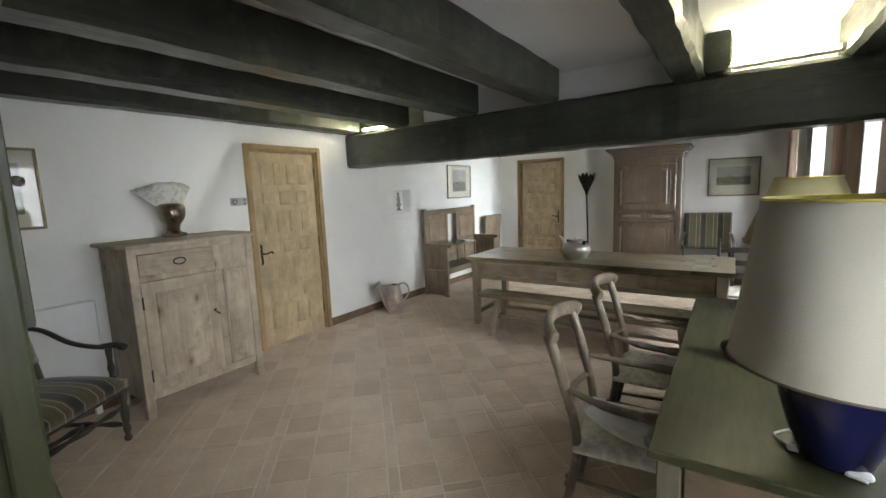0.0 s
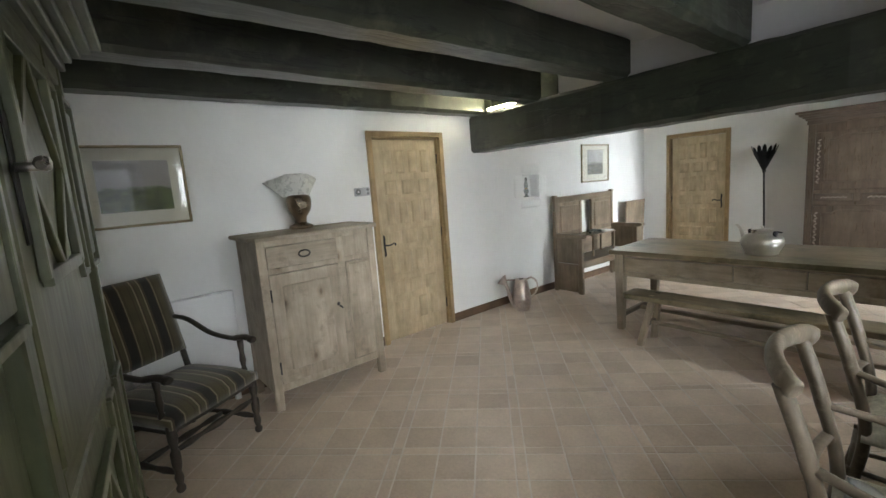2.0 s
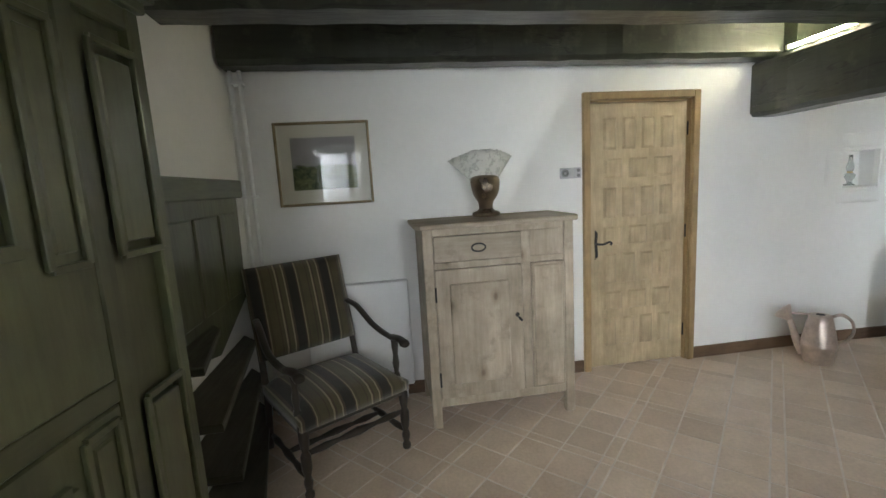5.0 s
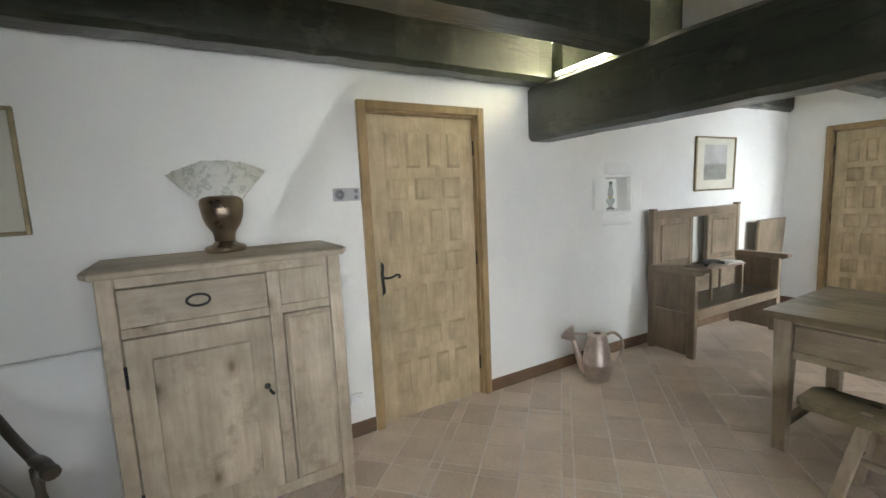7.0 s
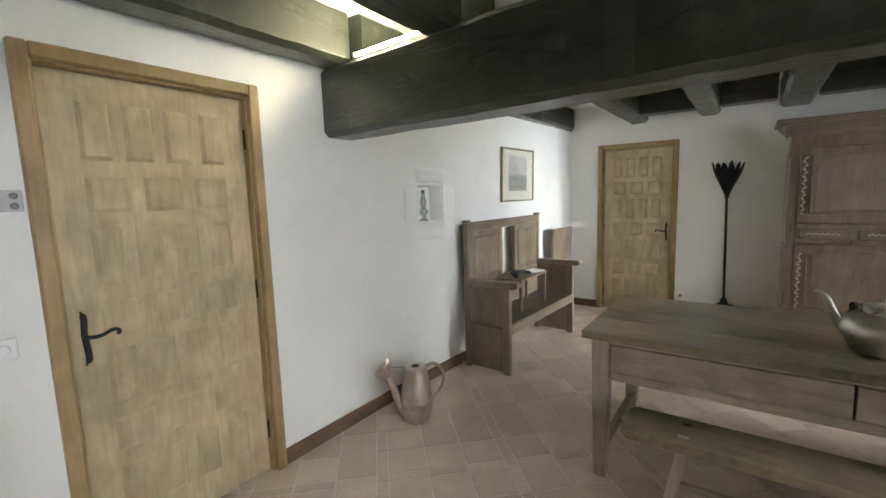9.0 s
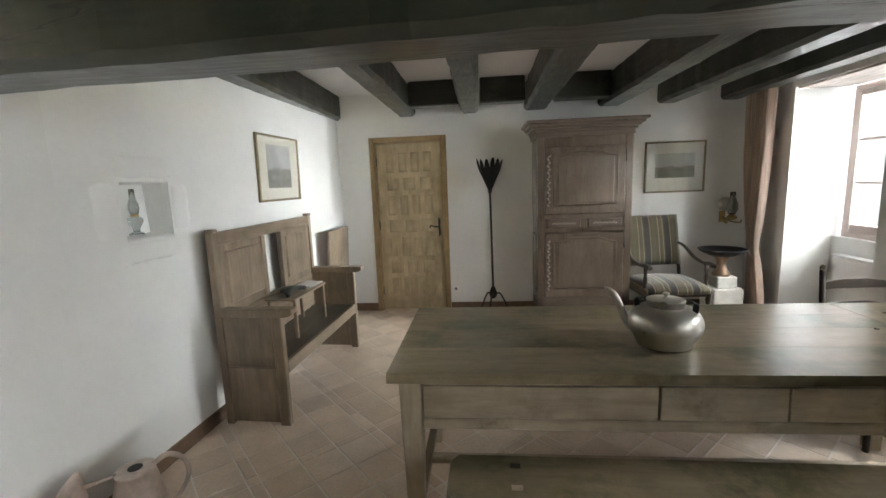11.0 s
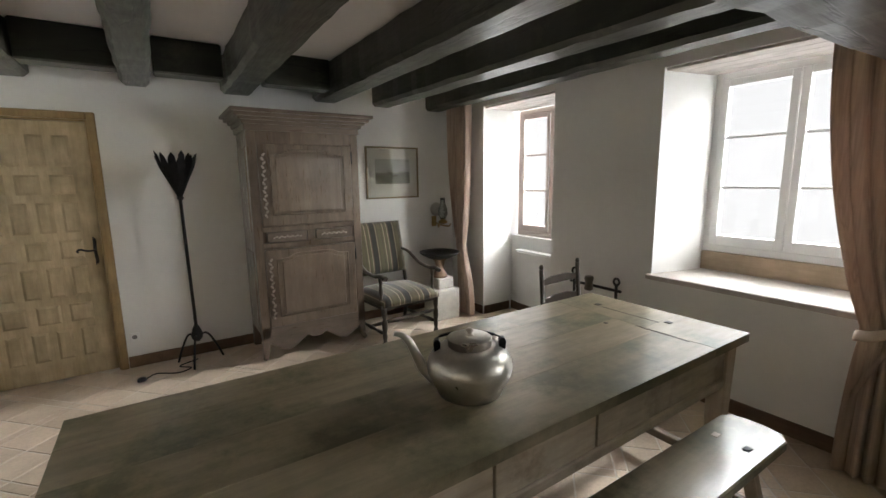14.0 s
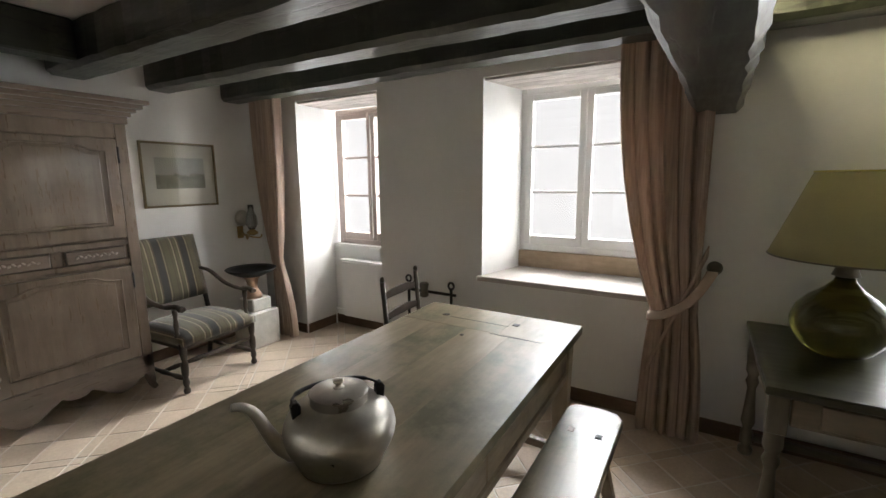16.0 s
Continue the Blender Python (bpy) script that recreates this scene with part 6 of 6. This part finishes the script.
# ---- radiator, side table, wall lamp, ladder-back chairs ----
rad = thing("radiator", pose(1.293, 6.90, 0.12), "white panel radiator under the window", "radiator")
part("panel", box(B(), (-0.09, -0.46, 0.0), (-0.03, 0.27, 0.6), 0.012), white_paint, rad)
part("grille", box(B(), (-0.1, -0.465, 0.6), (-0.01, 0.275, 0.615), 0.004), white_paint, rad)
for y in (-0.36, 0.18):
    part("bracket", box(B(), (-0.03, y - 0.015, 0.1), (0.0, y + 0.015, 0.5), 0.003), white_paint, rad)
part("pipe", tube(B(), ((-0.06, 0.27, 0.06), (-0.06, 0.39, 0.06), (-0.06, 0.39, -0.115)), 0.009, 8), white_paint, rad)

stone = surface("stone_block", (0.55, 0.53, 0.48), 0.85, 0, 0.15, 9, 0.5, 40)
ped = thing("pedestal", pose(0.44, 7.55, 0), "pale stone block pedestal beside the armchair", "pedestal")
bx("block", (-0.15, -0.14, 0), (0.15, 0.14, 0.34), stone, ped, 0.012)
bx("block", (-0.10, -0.10, 0.34), (0.10, 0.10, 0.46), stone, ped, 0.01)
bowl = thing("bowl_stand", pose(0.42, 7.55, 0.461), "dark wide metal bowl on a copper foot", "bowl")
part("foot", lathe(B(), [(0.085, 0), (0.08, 0.03), (0.05, 0.08), (0.045, 0.12), (0.06, 0.18), (0.09, 0.21), (0.05, 0.215)], 24), copper, bowl)
part("dish", lathe(B(), [(0.05, 0.2), (0.12, 0.215), (0.2, 0.255), (0.225, 0.28), (0.22, 0.283), (0.19, 0.262), (0.1, 0.225), (0.02, 0.218)], 32), iron, bowl)
sc = thing("wall_lamp", pose(0.60, YF, 1.02), "brass wall lamp with a glass chimney", "wall lamp")
part("arm", tube(B(), curve_pts(((0, 0, 0.02), (0, -0.12, -0.02), (-0.06, -0.2, -0.03), (-0.08, -0.22, 0.0)), 6), 0.008, 8), brass, sc)
part("arm", tube(B(), curve_pts(((0, 0, 0.02), (0.03, -0.12, -0.02), (0.08, -0.2, -0.03), (0.09, -0.22, 0.0)), 6), 0.008, 8), brass, sc)
part("font", lathe(B(), [(0.02, 0), (0.05, 0.015), (0.055, 0.03), (0.03, 0.05), (0.02, 0.06)], 18, (0.0, -0.2, 0.0)), brass, sc)
part("chimney", lathe(B(), [(0.03, 0.06), (0.055, 0.11), (0.05, 0.18), (0.028, 0.24), (0.026, 0.30)], 18, (0.0, -0.2, 0.0)), clear_glass, sc)
part("reflector", lathe(B(), [(0.075, 0), (0.08, 0.006), (0.02, 0.012)], 20, m=Matrix.Translation((0.02, -0.02, 0.16)) @ Matrix.Rotation(math.pi / 2, 4, "X")), pewter, sc)
part("mount", box(B(), (-0.03, -0.02, -0.04), (0.03, 0, 0.08), 0.004), brass, sc)


def ladder_chair(m, h, label):
    t = thing("ladder_back_chair", m, label, "chair", "ladder back chairs")
    w, d = 0.2, 0.18
    for sx in (-1, 1):
        part("back_post", tube(B(), ((sx * w, d, 0), (sx * w, d, 0.45), (sx * w, d + 0.04, h)), 0.016, 8), chair_wood, t)
        part("finial", lathe(B(), [(0.01, 0), (0.018, 0.012), (0.012, 0.028), (0.004, 0.034)], 10, (sx * w, d + 0.04, h)), chair_wood, t)
        part("front_leg", lathe(B(), [(0.016, 0), (0.018, 0.2), (0.016, 0.3), (0.019, 0.47)], 10, (sx * (w + 0.02), -d, 0)), chair_wood, t)
        for z in (0.15, 0.3):
            part("side_rung", tube(B(), ((sx * (w + 0.02), -d, z), (sx * w, d, z)), 0.01, 8), chair_wood, t)
    for k, z in enumerate((0.58, 0.72, 0.86)):
        z = z * h / 0.96
        o = [(-w, z - 0.025), (-w * 0.5, z - 0.02), (w * 0.5, z - 0.02), (w, z - 0.025), (w, z + 0.018), (w * 0.75, z + 0.024), (w * 0.4, z + 0.036), (-w * 0.4, z + 0.036), (-w * 0.75, z + 0.024), (-w, z + 0.018)]
        part("slat", slab(B(), o, d + 0.012 + 0.012 * k, d + 0.026 + 0.012 * k, "xz", 0.002), chair_wood, t)
    for y, z in ((-d, 0.2), (-d, 0.33), (d, 0.22)):
        part("rung", tube(B(), ((-w, y, z), (w, y, z)), 0.01, 8), chair_wood, t)
    part("seat", cushion(-w - 0.02, w + 0.02, -d - 0.01, d + 0.01, 0.42, 0.462, 0.006), rush, t, "woven rush seat")
    return t


ladder_chair(pose(0.20, 5.42, 0, 0, 0, 4), 0.925, "dark ladder back chair with rush seat at the table")


def iron_stand():
    """Two ring-topped posts joined by a bar, standing close to the window wall."""
    t = thing("iron_stand", pose(0.76, 5.78, 0), "low dark iron stand with two ring topped posts by the wall", "stand")
    for s, h in ((-1, 0.71), (1, 0.73)):
        part("post", tube(B(), ((0, s * 0.2, 0), (0, s * 0.2, h)), 0.012, 8), iron, t)
        part("foot", tube(B(), curve_pts(((-0.09, s * 0.2, 0.012), (-0.04, s * 0.2, 0.05), (0, s * 0.2, 0.09), (0.04, s * 0.2, 0.05), (0.08, s * 0.2, 0.012)), 5), 0.011, 8), iron, t)
        part("ring", tube(B(), [(0, s * 0.2 + 0.024 * math.cos(a), h + 0.026 + 0.026 * math.sin(a)) for a in (2 * math.pi * k / 16 for k in range(17))], 0.009, 8), iron, t)
    part("crossbar", tube(B(), ((0, -0.24, 0.665), (0, 0.24, 0.665)), 0.012, 8), iron, t)
    part("collar", lathe(B(), [(0.03, 0), (0.036, 0.01), (0.03, 0.06), (0.038, 0.1), (0.03, 0.115)], 16, (-0.03, 0.03, 0.63)), dark_frame, t, "brown wooden collar on the bar")
    return t


iron_stand()

# ---- floor tiles ----
GA, PITCH, STRIP, U0, V0 = radians(44), 0.722, 0.065, -0.473, 2.870
TILE = (PITCH - STRIP) / 3
JOINT, THICK = 0.009, 0.018


def tile_mesh(w, h):
    bm = box(B(), (-w / 2, -h / 2, -THICK), (w / 2, h / 2, 0.0), 0.0)
    bmesh.ops.bevel(bm, geom=[e for e in bm.edges if all(v.co.z > -0.001 for v in e.verts)], offset=0.0018, segments=1, affect="EDGES")
    me = bpy.data.meshes.new("tile")
    bm.to_mesh(me)
    bm.free()
    me.materials.append(terracotta)
    return me


kinds = {"square": (TILE - JOINT, TILE - JOINT), "along": (STRIP - JOINT, TILE - JOINT), "across": (TILE - JOINT, STRIP - JOINT), "corner": (STRIP - JOINT, STRIP - JOINT)}
meshes = {k: tile_mesh(*v) for k, v in kinds.items()}
rest = B()
rng = random.Random(11)
count = 0
ca, sa = math.cos(GA), math.sin(GA)
for i in range(-9, 14):
    for j in range(-6, 16):
        cu, cv = U0 + i * PITCH, V0 + (j - 4) * PITCH
        spots = [("corner", STRIP / 2, STRIP / 2)]
        for a in range(3):
            q = STRIP + (a + 0.5) * TILE
            spots += [("along", STRIP / 2, q), ("across", q, STRIP / 2)]
            spots += [("square", q, STRIP + (b + 0.5) * TILE) for b in range(3)]
        for kind, du, dv in spots:
            u, v = cu + du, cv + dv
            x, y = u * ca - v * sa, u * sa + v * ca
            if not (XL - 0.15 < x < 1.35 and -0.85 < y < YF + 0.1):
                continue
            z = rng.uniform(-0.0006, 0.0005)
            m = pose(x, y, z, rng.uniform(-0.08, 0.08), rng.uniform(-0.08, 0.08), math.degrees(GA) + rng.uniform(-0.3, 0.3))
            if -2.9 < x < -0.2 and 1.15 < y < 3.6 and count < 300:
                ob = new("tile", meshes[kind])
                ob.parent, ob.matrix_world = floor, m
                count += 1
            else:
                w, h = kinds[kind]
                vs = [rest.verts.new(m @ Vector(q)) for q in ((-w / 2, -h / 2, -THICK), (w / 2, -h / 2, -THICK), (w / 2, h / 2, -THICK), (-w / 2, h / 2, -THICK),
                      (-w / 2, -h / 2, -0.0018), (w / 2, -h / 2, -0.0018), (w / 2, h / 2, -0.0018), (-w / 2, h / 2, -0.0018), (-w / 2 + 0.002, -h / 2 + 0.002, 0), (w / 2 - 0.002, -h / 2 + 0.002, 0), (w / 2 - 0.002, h / 2 - 0.002, 0), (-w / 2 + 0.002, h / 2 - 0.002, 0))]
                for r in (0, 4):
                    for k in range(4):
                        rest.faces.new((vs[r + k], vs[r + (k + 1) % 4], vs[r + 4 + (k + 1) % 4], vs[r + 4 + k]))
                rest.faces.new(vs[8:12])
tagged(part("tile_field", rest, terracotta_islands, floor, "terracotta floor tiles beyond the middle of the room"), kind="stuff")
